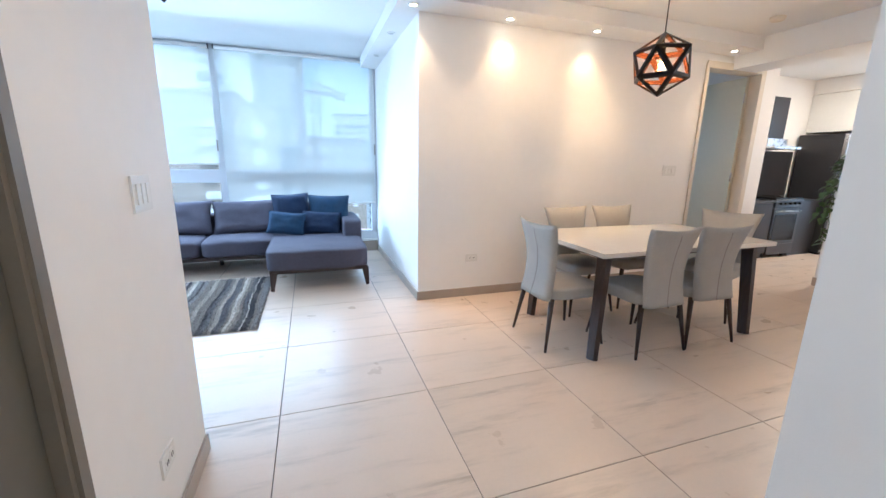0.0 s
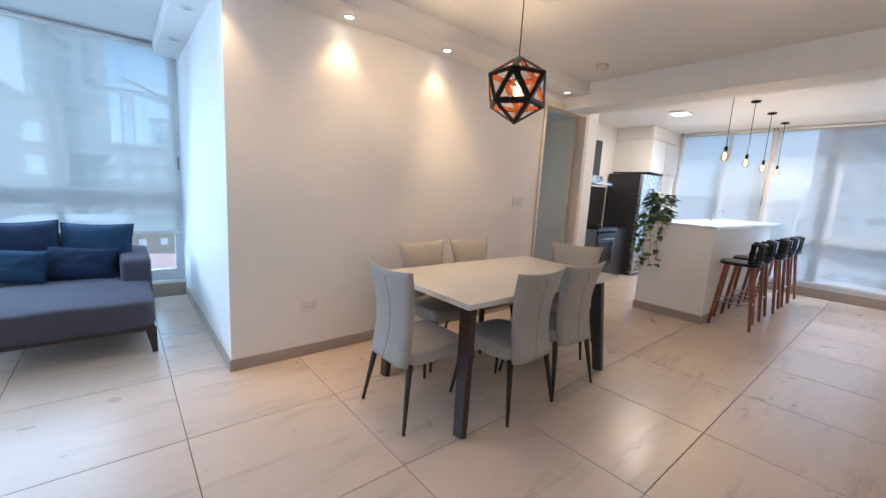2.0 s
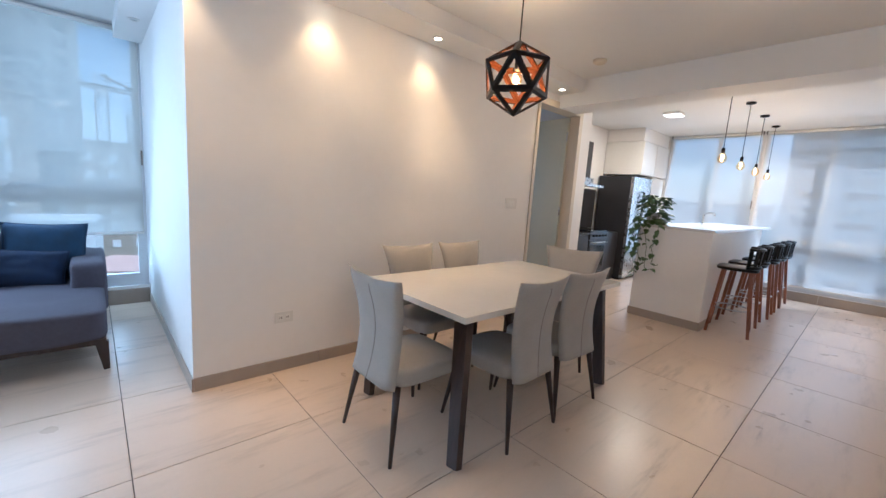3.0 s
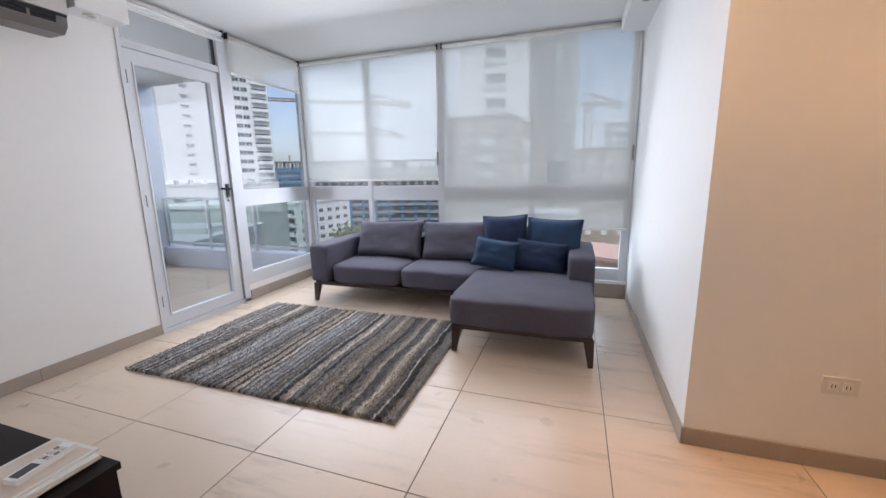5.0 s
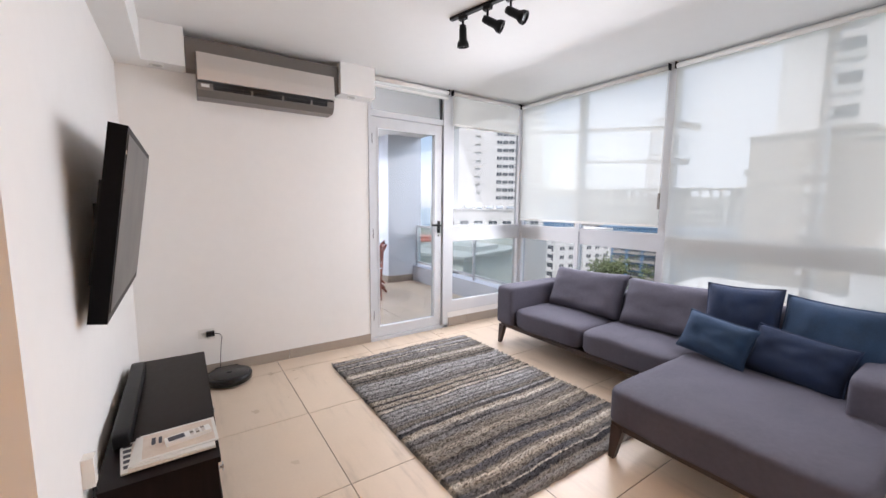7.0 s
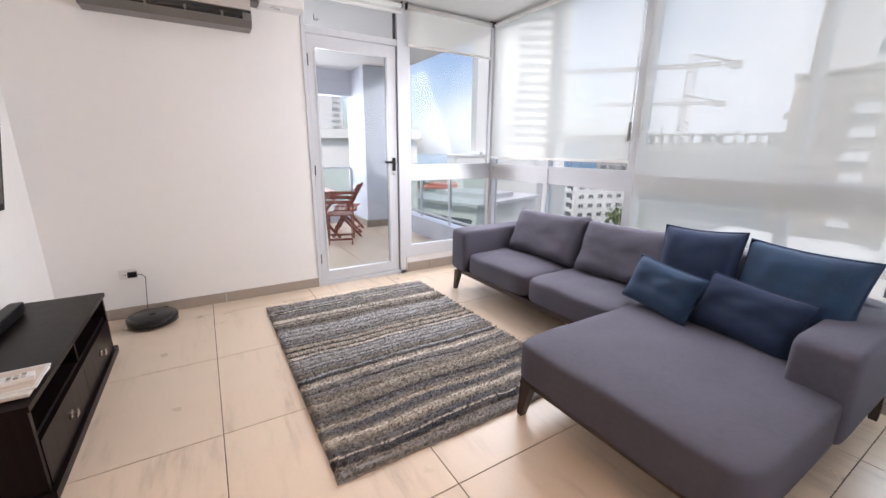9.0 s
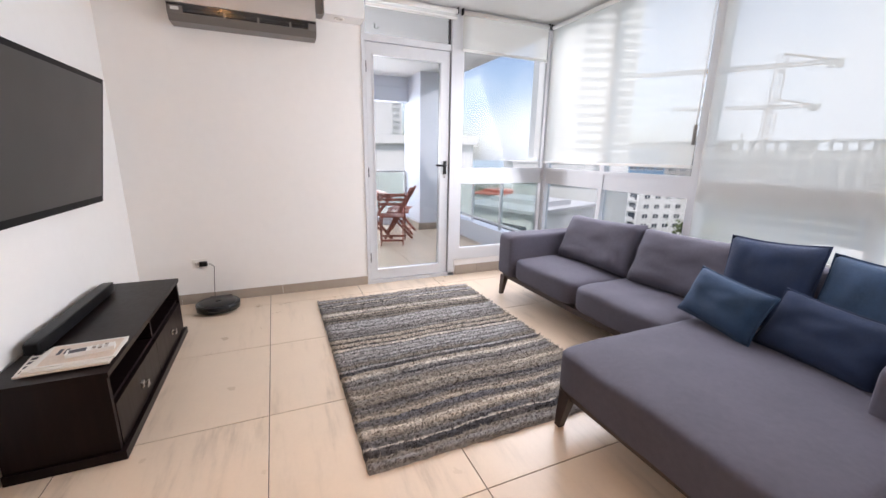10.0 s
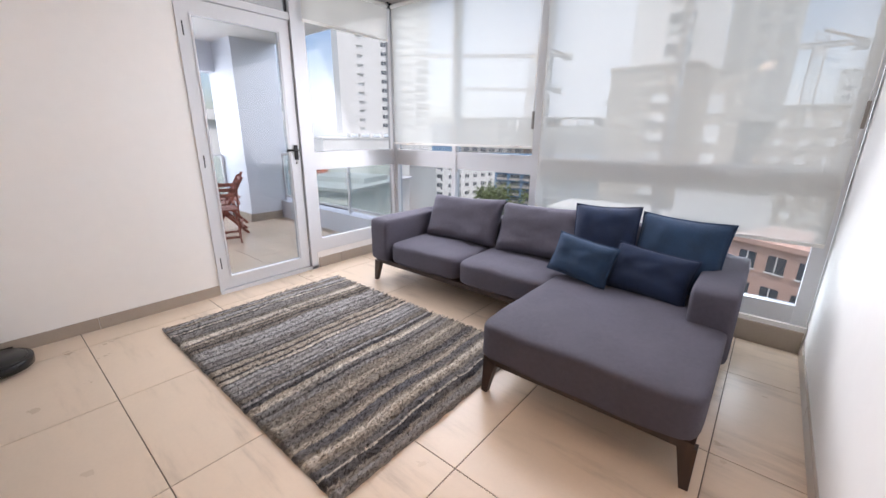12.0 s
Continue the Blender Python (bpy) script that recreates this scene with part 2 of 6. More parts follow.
def floor_marks(m):
    """Cloudy grey veins and a few brown stains, different on each tile."""
    n, l = m.node_tree.nodes, m.node_tree.links
    b, co = n["Principled BSDF"], n["Texture Coordinate"]
    info = n.new("ShaderNodeObjectInfo")
    shift = n.new("ShaderNodeVectorMath")
    shift.operation = "MULTIPLY_ADD"
    shift.inputs[1].default_value = (37, 53, 71)
    l.new(info.outputs["Random"], shift.inputs[0])
    l.new(co.outputs["Object"], shift.inputs[2])
    for node in n:
        if node.bl_idname == "ShaderNodeTexNoise":
            l.new(shift.outputs[0], node.inputs["Vector"])
    long = n.new("ShaderNodeMapping")
    long.inputs["Scale"].default_value, long.inputs["Rotation"].default_value = (0.55, 3.4, 1.0), (0, 0, 0.14)
    l.new(shift.outputs[0], long.inputs["Vector"])
    values = []
    for node_scale, lo, hi in ((1.7, 0.46, 0.80), (6.5, 0.34, 0.78)):
        vein = n.new("ShaderNodeTexNoise")
        vein.inputs["Scale"].default_value, vein.inputs["Detail"].default_value, vein.inputs["Roughness"].default_value = node_scale, 6, 0.6
        l.new(long.outputs[0], vein.inputs["Vector"])
        cut = n.new("ShaderNodeMapRange")
        cut.interpolation_type = "SMOOTHSTEP"
        cut.inputs[1].default_value, cut.inputs[2].default_value = lo, hi
        l.new(vein.outputs["Fac"], cut.inputs[0])
        values.append(cut.outputs[0])
    ramp = n.new("ShaderNodeMath")
    ramp.operation = "MULTIPLY"
    l.new(values[0], ramp.inputs[0])
    l.new(values[1], ramp.inputs[1])
    mix = n.new("ShaderNodeMixRGB")
    mix.inputs[2].default_value = (0.30, 0.225, 0.165, 1)
    l.new(ramp.outputs[0], mix.inputs[0])
    l.new(b.inputs["Base Color"].links[0].from_socket, mix.inputs[1])
    l.new(mix.outputs[0], b.inputs["Base Color"])


floor_marks(TILE)


def rug_material():
    """Wool pile dyed in stripes, the tufts of uneven tone."""
    m = material("striped wool pile", (0.3, 0.28, 0.25), 0.95, bump=0.8, bump_scale=220)
    n, l = m.node_tree.nodes, m.node_tree.links
    b, co = n["Principled BSDF"], n["Texture Coordinate"]
    dye = n.new("ShaderNodeAttribute")
    dye.attribute_name = "dye"
    tuft = n.new("ShaderNodeTexNoise")
    tuft.inputs["Scale"].default_value, tuft.inputs["Detail"].default_value = 60, 3
    l.new(co.outputs["Object"], tuft.inputs["Vector"])
    tone = n.new("ShaderNodeMapRange")
    tone.inputs[1].default_value, tone.inputs[2].default_value = 0.3, 0.7
    tone.inputs[3].default_value, tone.inputs[4].default_value = 0.75, 1.25
    l.new(tuft.outputs["Fac"], tone.inputs[0])
    mul = n.new("ShaderNodeMixRGB")
    mul.blend_type = "MULTIPLY"
    mul.inputs[0].default_value = 1
    l.new(dye.outputs["Color"], mul.inputs[1])
    l.new(tone.outputs[0], mul.inputs[2])
    l.new(mul.outputs[0], b.inputs["Base Color"])
    b.inputs["Specular IOR Level"].default_value = 0.1
    return m


RUG = rug_material()

# ---- mesh tools ----


def box(bm, x0, x1, y0, y1, z0, z1, slot=0):
    vs = [bm.verts.new((x, y, z)) for z in (z0, z1) for y in (y0, y1) for x in (x0, x1)]
    made = []
    for q in ((0, 2, 3, 1), (4, 5, 7, 6), (0, 1, 5, 4), (2, 6, 7, 3), (0, 4, 6, 2), (1, 3, 7, 5)):
        f = bm.faces.new([vs[i] for i in q])
        f.material_index = slot
        made.append(f)
    return vs, made


def bar(bm, a, b, w, h, slot=0, up=(0, 0, 1), w2=None, h2=None):
    """A square-cut bar from a to b, w wide and h high at a, w2 and h2 at b."""
    a, b = Vector(a), Vector(b)
    d = (b - a).normalized()
    s = d.cross(Vector(up))
    s = s.normalized() if s.length > 1e-4 else Vector((1, 0, 0))
    u = s.cross(d).normalized()
    ends = []
    for p, ww, hh in ((a, w, h), (b, w2 or w, h2 or h)):
        ends.append([bm.verts.new(p + s * ww / 2 * i + u * hh / 2 * j) for i, j in ((-1, -1), (1, -1), (1, 1), (-1, 1))])
    faces = [bm.faces.new(ends[0]), bm.faces.new(ends[1][::-1])]
    for i in range(4):
        faces.append(bm.faces.new([ends[0][i], ends[1][i], ends[1][(i + 1) % 4], ends[0][(i + 1) % 4]]))
    for f in faces:
        f.material_index = slot


def tube(bm, points, r, sides=8, slot=0, r2=None):
    """A round tube through the points, its radius running from r to r2."""
    pts = [Vector(p) for p in points]
    rings = []
    side = None
    for i, p in enumerate(pts):
        d = (pts[min(i + 1, len(pts) - 1)] - pts[max(i - 1, 0)]).normalized()
        if side is None:
            side = d.cross(Vector((0, 0, 1)))
            if side.length < 1e-3:
                side = Vector((1, 0, 0))
        side = (side - d * side.dot(d)).normalized()
        up = d.cross(side)
        rad = r + ((r2 if r2 is not None else r) - r) * i / max(1, len(pts) - 1)
        rings.append([bm.verts.new(p + (side * math.cos(t) + up * math.sin(t)) * rad) for t in (2 * math.pi * k / sides for k in range(sides))])
    faces = [bm.faces.new(rings[0][::-1]), bm.faces.new(rings[-1])]
    for a, b in zip(rings, rings[1:]):
        for k in range(sides):
            faces.append(bm.faces.new([a[k], a[(k + 1) % sides], b[(k + 1) % sides], b[k]]))
    for f in faces:
        f.material_index = slot
        f.smooth = sides > 5


def lathe(bm, profile, sides=24, slot=0, centre=(0, 0, 0)):
    """A turned shape from (radius, height) pairs."""
    cx, cy, cz = centre
    rings = [[bm.verts.new((cx + r * math.cos(2 * math.pi * k / sides), cy + r * math.sin(2 * math.pi * k / sides), cz + z)) for k in range(sides)] for r, z in profile]
    for a, b in zip(rings, rings[1:]):
        for k in range(sides):
            f = bm.faces.new([a[k], a[(k + 1) % sides], b[(k + 1) % sides], b[k]])
            f.material_index, f.smooth = slot, True
    for ring, flip in ((rings[0], True), (rings[-1], False)):
        f = bm.faces.new(ring[::-1] if flip else ring)
        f.material_index = slot


def pad(bm, cx, cy, cz, w, d, h, n=10, power=5.0, puff=0.0, slot=0, wobble=0.0, corner=0.0):
    """A stuffed block: rounded edges, sides puffed out, surface a little uneven, corners drawn out by corner."""
    start = len(bm.verts)
    grid = {}
    bm.verts.ensure_lookup_table()

    def vert(i, j, k):
        key = (i, j, k)
        if key not in grid:
            u, v, t = (2 * c / n - 1 for c in key)
            q = (abs(u) ** power + abs(v) ** power + abs(t) ** power) ** (1 / power)
            x, y, z = u / q, v / q, t / q
            fat = 1 + puff * (1 - u * u) * (1 - v * v)
            px, py, pz = x * w / 2 * (1 + corner * (v * v) * u * u), y * d / 2 * (1 + corner * (u * u) * v * v), z * h / 2 * fat
            o = noise.noise(Vector((cx + px, cy + py, cz + pz)) * 4.5) * wobble
            grid[key] = bm.verts.new((cx + px, cy + py, cz + pz + o))
        return grid[key]

    for axis in range(3):
        for end in (0, n):
            for a in range(n):
                for b in range(n):
                    quad = []
                    for da, db in ((0, 0), (1, 0), (1, 1), (0, 1)):
                        c = [a + da, b + db]
                        c.insert(axis, end)
                        quad.append(vert(*c))
                    f = bm.faces.new(quad if (end == n) != (axis == 1) else quad[::-1])
                    f.smooth, f.material_index = True, slot
    return list(grid.values())


def solid(name, bm, mats, parent=None, bevel=0.0, segments=2, smooth=False, m=None):
    """The bmesh as an object, with bevelled edges where asked."""
    if bevel:
        sharp = [e for e in bm.edges if len(e.link_faces) == 2 and e.calc_face_angle(0) > 0.6]
        bmesh.ops.bevel(bm, geom=sharp, offset=bevel, segments=segments, profile=0.6, affect="EDGES", clamp_overlap=True)
    bmesh.ops.recalc_face_normals(bm, faces=bm.faces)
    data = bpy.data.meshes.new(name)
    bm.to_mesh(data)
    bm.free()
    for mat in mats if isinstance(mats, (list, tuple)) else [mats]:
        data.materials.append(mat)
    if smooth:
        for p in data.polygons:
            p.use_smooth = True
    ob = new(name, data)
    if parent:
        ob.parent = parent
    if m is not None:
        ob.matrix_basis = m
    return ob


def boxes(name, list_of_boxes, mats, parent=None, bevel=0.0, segments=2, m=None):
    bm = bmesh.new()
    for b in list_of_boxes:
        box(bm, *b)
    return solid(name, bm, mats, parent, bevel, segments, m=m)


def thing(name, x, y, z, label, category, group="", turn=0.0):
    e = new(name)
    e.empty_display_size = 0.1
    e.matrix_basis = pose(x, y, z, 0, 0, turn)
    return tagged(e, label, category, group)


def structure(ob, label, category=""):
    return tagged(ob, label, category, "", "structure")

# ---- the shell of the flat ----
CEILING = 2.82
WEST, TVWALL, NORTH, EAST, DINING, RIGHT = -3.09, 1.93, 6.16, 0.95, 3.68, 0.44
LEFT_HALL, RIGHT_HALL, KITCHEN_END, KITCHEN_BACK = -0.58, 0.81, 9.25, 4.58
LOW = -0.02


def wall(name, parts, label):
    return structure(boxes(name, parts, PAINT), label, "wall")


wall("wall_west", [(WEST - 0.2, WEST, 1.73, 3.93, LOW, 3.0)], "white painted wall with the air conditioner and balcony door")
wall("wall_television", [(WEST, LEFT_HALL - 0.14, 1.73, TVWALL, LOW, 3.0)], "white painted wall behind the television")
wall("wall_hall_left", [(LEFT_HALL - 0.14, LEFT_HALL, 1.02, TVWALL, LOW, 3.0), (LEFT_HALL - 0.14, LEFT_HALL, 0.18, 1.02, 2.16, 3.0), (LEFT_HALL - 0.14, LEFT_HALL, -2.2, 0.18, LOW, 3.0)], "white hall wall with a doorway")
wall("wall_hall_right", [(RIGHT_HALL, RIGHT_HALL + 0.14, -2.2, 0.30, LOW, 3.0)], "white hall wall ending in a corner")
wall("wall_hall_end", [(LEFT_HALL - 0.14, RIGHT_HALL + 0.14, -2.35, -2.2, LOW, 3.0)], "white wall closing the hall")
wall("wall_south", [(RIGHT_HALL, KITCHEN_END + 0.2, 0.30, RIGHT, LOW, 3.0)], "long white wall from the dining room to the kitchen")
wall("wall_dining", [(EAST, 4.44, DINING, 3.83, LOW, 3.0), (4.44, 5.40, DINING, 3.83, 2.56, 3.0), (5.40, 5.70, DINING, 3.83, LOW, 3.0)], "white dining wall washed by downlights, with a doorway")
wall("wall_east", [(EAST, EAST + 0.14, 3.83, 6.36, LOW, 3.0)], "white wall beside the sofa")
wall("wall_bedroom", [(EAST + 0.14, 1.9, 6.2, 6.36, LOW, 3.0), (4.5, 5.56, 6.2, 6.36, LOW, 3.0), (1.9, 4.5, 6.2, 6.36, LOW, 0.9), (1.9, 4.5, 6.2, 6.36, 2.5, 3.0), (5.56, 5.70, 3.83, 6.36, LOW, 3.0)], "plain white walls of the room behind the doorway")
wall("wall_kitchen_back", [(5.70, KITCHEN_END + 0.2, KITCHEN_BACK, 4.76, LOW, 3.0)], "white kitchen back wall")
wall("wall_kitchen_end", [(KITCHEN_END, KITCHEN_END + 0.2, 3.86, KITCHEN_BACK, LOW, 3.0), (KITCHEN_END, KITCHEN_END + 0.2, RIGHT, 3.86, LOW, 0.16)], "low wall under the kitchen windows")
wall("wall_north", [(WEST - 0.12, EAST, NORTH - 0.06, NORTH + 0.14, LOW, 0.19)], "low wall under the living room windows")
wall("wall_west_low", [(WEST - 0.12, WEST, 4.95, NORTH - 0.06, LOW, 0.19)], "low wall under the corner window")
structure(boxes("ceiling", [(WEST - 0.25, KITCHEN_END + 0.2, -2.35, NORTH + 0.2, CEILING, CEILING + 0.2)], CEIL), "flat white painted ceiling", "ceiling")
structure(boxes("ceiling_soffit_dining", [(EAST - 0.22, 4.85, 3.36, DINING - 0.001, 2.68, CEILING - 0.001), (EAST - 0.22, EAST - 0.001, DINING, NORTH - 0.125, 2.68, CEILING - 0.001)], CEIL, bevel=0.004), "dropped white ceiling box with downlights", "soffit")
structure(boxes("ceiling_soffit_living", [(WEST + 0.001, WEST + 0.19, TVWALL + 0.17, 2.37, 2.535, CEILING - 0.001), (WEST + 0.001, WEST + 0.19, 3.585, 3.93, 2.535, CEILING - 0.001), (WEST + 0.001, LEFT_HALL, TVWALL + 0.001, TVWALL + 0.17, 2.535, CEILING - 0.001)], CEIL, bevel=0.004), "dropped white ceiling box round the air conditioner", "soffit")
structure(boxes("ceiling_beam", [(4.85, 5.25, RIGHT + 0.001, DINING - 0.001, 2.53, CEILING - 0.001)], CEIL, bevel=0.004), "white beam between dining room and kitchen", "beam")

# baseboards, tile by tile
base_bm = bmesh.new()
box(base_bm, 0.0015, 0.8515, 0, 0.012, 0, 0.092)
bmesh.ops.bevel(base_bm, geom=base_bm.edges[:], offset=0.002, segments=1, affect="EDGES")
base_data = bpy.data.meshes.new("baseboard_tile")
base_bm.to_mesh(base_data)
base_bm.free()
base_data.materials.append(BASE)


def baseboard(name, x, y, turn, length, height=0.092):
    """A run of skirting tiles from (x, y), on the left of the way it runs."""
    run = structure(new(name), "taupe porcelain skirting along the wall", "baseboard")
    run.matrix_basis = pose(x, y, 0, 0, 0, turn)
    at = 0.0
    while at < length - 0.02:
        part = min(0.853, length - at)
        piece = new("skirting_tile", base_data)
        piece.parent = run
        piece.matrix_basis = Matrix.Translation((at, 0, 0)) @ Matrix.Diagonal((part / 0.853, 1, height / 0.092, 1))
        at += part


baseboard("baseboard_dining", EAST, DINING - 0.012, 0, 3.44)
baseboard("baseboard_dining_end", 5.45, DINING - 0.012, 0, 0.25)
baseboard("baseboard_east", EAST - 0.012, NORTH - 0.075, -90, NORTH - 0.075 - DINING + 0.012)
baseboard("baseboard_west", WEST, 3.93, -90, 2.0)
baseboard("baseboard_television", WEST, TVWALL, 0, 2.49)
baseboard("baseboard_hall_left", LEFT_HALL, TVWALL + 0.012, -90, 0.905)
baseboard("baseboard_south", KITCHEN_END, RIGHT + 0.012, 180, KITCHEN_END - RIGHT_HALL)
baseboard("baseboard_hall_right", RIGHT_HALL - 0.012, RIGHT + 0.012, -90, 2.6)
baseboard("baseboard_north", WEST + 0.01, NORTH - 0.075, 0, 4.02, 0.16)
baseboard("baseboard_corner_window", WEST, NORTH - 0.06, -90, 1.14, 0.11)
baseboard("baseboard_kitchen_end", KITCHEN_END - 0.012, 3.86, -90, 3.42, 0.15)

# ---- windows and the balcony door ----


def window_wall(name, m, length, posts, rail, low, label, top=CEILING, rails=(1.06, 1.24)):
    """A glazed front along x, with posts at the given places; the panes are set in behind the frames."""
    e = structure(new(name), label, "window")
    e.matrix_basis = m
    parts = [(0, length, -0.03, 0.04, low, low + 0.14), (0, length, -0.03, 0.04, top - 0.06, top)]
    if rail:
        parts.append((0, length, -0.025, 0.035, rails[0], rails[1]))
        parts.append((0, length, -0.04, 0.0, rails[1] - 0.03, rails[1]))
    for p, w in posts:
        parts.append((p - w / 2, p + w / 2, -0.035, 0.045, low, top))
    boxes("frame", parts, ALU, e, bevel=0.004, segments=1)
    cuts = sorted({0.0, length, *(p for p, w in posts)})
    for a, b in zip(cuts, cuts[1:]):
        for z0, z1 in ((low + 0.13, rails[0]), (rails[1], top - 0.05)) if rail else ((low + 0.13, top - 0.05),):
            pane = boxes("pane", [(a + 0.01, b - 0.01, 0.008, 0.014, z0, z1)], GLASS, e)
            pane.visible_shadow = False
    return e


window_wall("window_1", pose(WEST, NORTH, 0), 4.03, [(0.03, 0.07), (0.955, 0.055), (1.94, 0.10), (3.0, 0.055), (3.99, 0.08)], True, 0.18, "full-width aluminium living room window")
window_wall("window_2", pose(WEST - 0.02, 4.93, 0, 0, 0, 90), 1.24, [(0.03, 0.10), (1.20, 0.06)], True, 0.18, "aluminium corner window beside the balcony door")
window_wall("window_3", pose(KITCHEN_END + 0.06, 3.86, 0, 0, 0, -90), 3.41, [(0.03, 0.07), (0.85, 0.05), (1.52, 0.10), (2.4, 0.05), (3.38, 0.07)], True, 0.16, "wide aluminium kitchen window", rails=(0.96, 1.04))

window_wall("window_4", pose(1.9, 6.26, 0), 2.6, [(0.03, 0.06), (1.3, 0.06), (2.57, 0.06)], False, 0.9, "plain aluminium bedroom window", top=2.5)


def roller_blind(name, m, width, top, bottom, label, fabric=BLIND):
    """A roller tube in brackets with its cloth hanging down to a bottom bar."""
    e = tagged(new(name), label, "roller blind", "sunscreen roller blinds")
    e.matrix_basis = m
    bm = bmesh.new()
    n = 16
    for s in range(n):
        a, b = width * s / n, width * (s + 1) / n
        va = [bm.verts.new((x, 0.004 * math.sin(x * 3.1) * (top - z), z)) for x, z in ((a, bottom), (b, bottom), (b, top), (a, top))]
        bm.faces.new(va).smooth = True
    bmesh.ops.remove_doubles(bm, verts=bm.verts, dist=1e-4)
    solid("cloth", bm, fabric, e)
    bm = bmesh.new()
    tube(bm, [(0, 0.0, top), (width, 0.0, top)], 0.022, 14)
    solid("roller", bm, WHITE_PLASTIC, e)
    boxes("bottom_bar", [(0, width, -0.008, 0.008, bottom - 0.012, bottom + 0.012)], WHITE_PLASTIC, e, bevel=0.004)
    for bx in (-0.012, width):
        boxes("bracket", [(bx, bx + 0.008, -0.022, 0.024, top - 0.022, top + 0.035)], BLACK, e, bevel=0.002, segments=1)
    if top - bottom > 1:
        bm = bmesh.new()
        tube(bm, [(width + 0.004, -0.026, top), (width + 0.004, -0.03, 1.62)], 0.0022, 6)
        tube(bm, [(width + 0.004, 0.014, top), (width + 0.004, -0.026, 1.62)], 0.0022, 6)
        solid("chain", bm, PLATE, e)
        boxes("chain_weight", [(width - 0.004, width + 0.012, -0.04, -0.018, 1.48, 1.63)], SEAM, e, bevel=0.003, segments=1)
    return e


roller_blind("roller_blind", pose(WEST + 0.06, NORTH - 0.075, 0), 1.85, 2.775, 1.315, "white sunscreen roller blind half lowered")
roller_blind("roller_blind", pose(-1.11, NORTH - 0.075, 0), 2.02, 2.775, 0.765, "white sunscreen roller blind almost fully lowered")
roller_blind("roller_blind", pose(WEST + 0.05, 4.97, 0, 0, 0, 90), 1.06, 2.775, 2.43, "white sunscreen roller blind mostly rolled up")
roller_blind("roller_blind", pose(WEST + 0.05, 3.97, 0, 0, 0, 90), 0.93, 2.775, 2.71, "white sunscreen roller blind rolled up")
roller_blind("roller_blind", pose(KITCHEN_END - 0.04, 3.80, 0, 0, 0, -90), 1.42, 2.79, 0.97, "white sunscreen kitchen blind lowered to the counter", KITCHEN_BLIND)
roller_blind("roller_blind", pose(KITCHEN_END - 0.04, 2.32, 0, 0, 0, -90), 1.80, 2.79, 0.24, "white sunscreen kitchen blind lowered to the floor", KITCHEN_BLIND)


def balcony_door():
    fr = structure(new("door_frame_balcony"), "white aluminium door frame with a glazed transom", "door frame")
    boxes("frame", [(WEST - 0.09, WEST + 0.01, 3.93, 3.965, 0, CEILING), (WEST - 0.09, WEST + 0.02, 4.865, 4.935, 0, CEILING), (WEST - 0.09, WEST + 0.01, 3.965, 4.865, 2.415, 2.475), (WEST - 0.09, WEST + 0.01, 3.965, 4.865, CEILING - 0.05, CEILING), (WEST - 0.12, WEST + 0.02, 3.93, 4.935, LOW, 0.035)], ALU, fr, bevel=0.004, segments=1)
    boxes("seal", [(WEST - 0.05, WEST - 0.02, 4.853, 4.865, 0.035, CEILING - 0.05)], RUBBER, fr)
    pane = boxes("pane", [(WEST - 0.045, WEST - 0.039, 3.965, 4.865, 2.475, CEILING - 0.05)], GLASS, fr)
    pane.visible_shadow = False
    d = thing("balcony_door", WEST - 0.04, 3.97, 0.04, "closed white aluminium glass door to the balcony", "door")
    w, h = 0.885, 2.37
    boxes("frame", [(-0.03, 0.035, 0, 0.075, 0, h), (-0.03, 0.035, w - 0.10, w, 0, h), (-0.03, 0.035, 0.075, w - 0.10, h - 0.11, h), (-0.03, 0.035, 0.075, w - 0.10, 0, 0.11)], ALU, d, bevel=0.006)
    boxes("glazing_bead", [(0.035, 0.041, 0.060, 0.075, 0.095, h - 0.095), (0.035, 0.041, w - 0.10, w - 0.085, 0.095, h - 0.095), (0.035, 0.041, 0.075, w - 0.10, 0.095, 0.11), (0.035, 0.041, 0.075, w - 0.10, h - 0.11, h - 0.095)], ALU, d, bevel=0.002, segments=1)
    pane = boxes("pane", [(-0.003, 0.003, 0.065, w - 0.09, 0.10, h - 0.10)], GLASS, d)
    pane.visible_shadow = False
    bm = bmesh.new()
    box(bm, 0.035, 0.047, w - 0.06, w - 0.025, 1.13, 1.27)
    tube(bm, [(0.045, w - 0.042, 1.22), (0.085, w - 0.045, 1.22), (0.09, w - 0.07, 1.222), (0.09, w - 0.165, 1.225)], 0.011, 8)
    tagged(solid("handle", bm, BLACK, d), "black lever handle with lock")
    bm = bmesh.new()
    tube(bm, [(0.035, w - 0.042, 1.10), (0.05, w - 0.042, 1.10)], 0.013, 10)
    solid("lock", bm, STEEL, d)
    for z in (0.25, 1.15, 2.15):
        bm = bmesh.new()
        tube(bm, [(0.038, -0.002, z - 0.05), (0.038, -0.002, z + 0.05)], 0.011, 8)
        solid("hinge", bm, FRIDGE, d)


balcony_door()


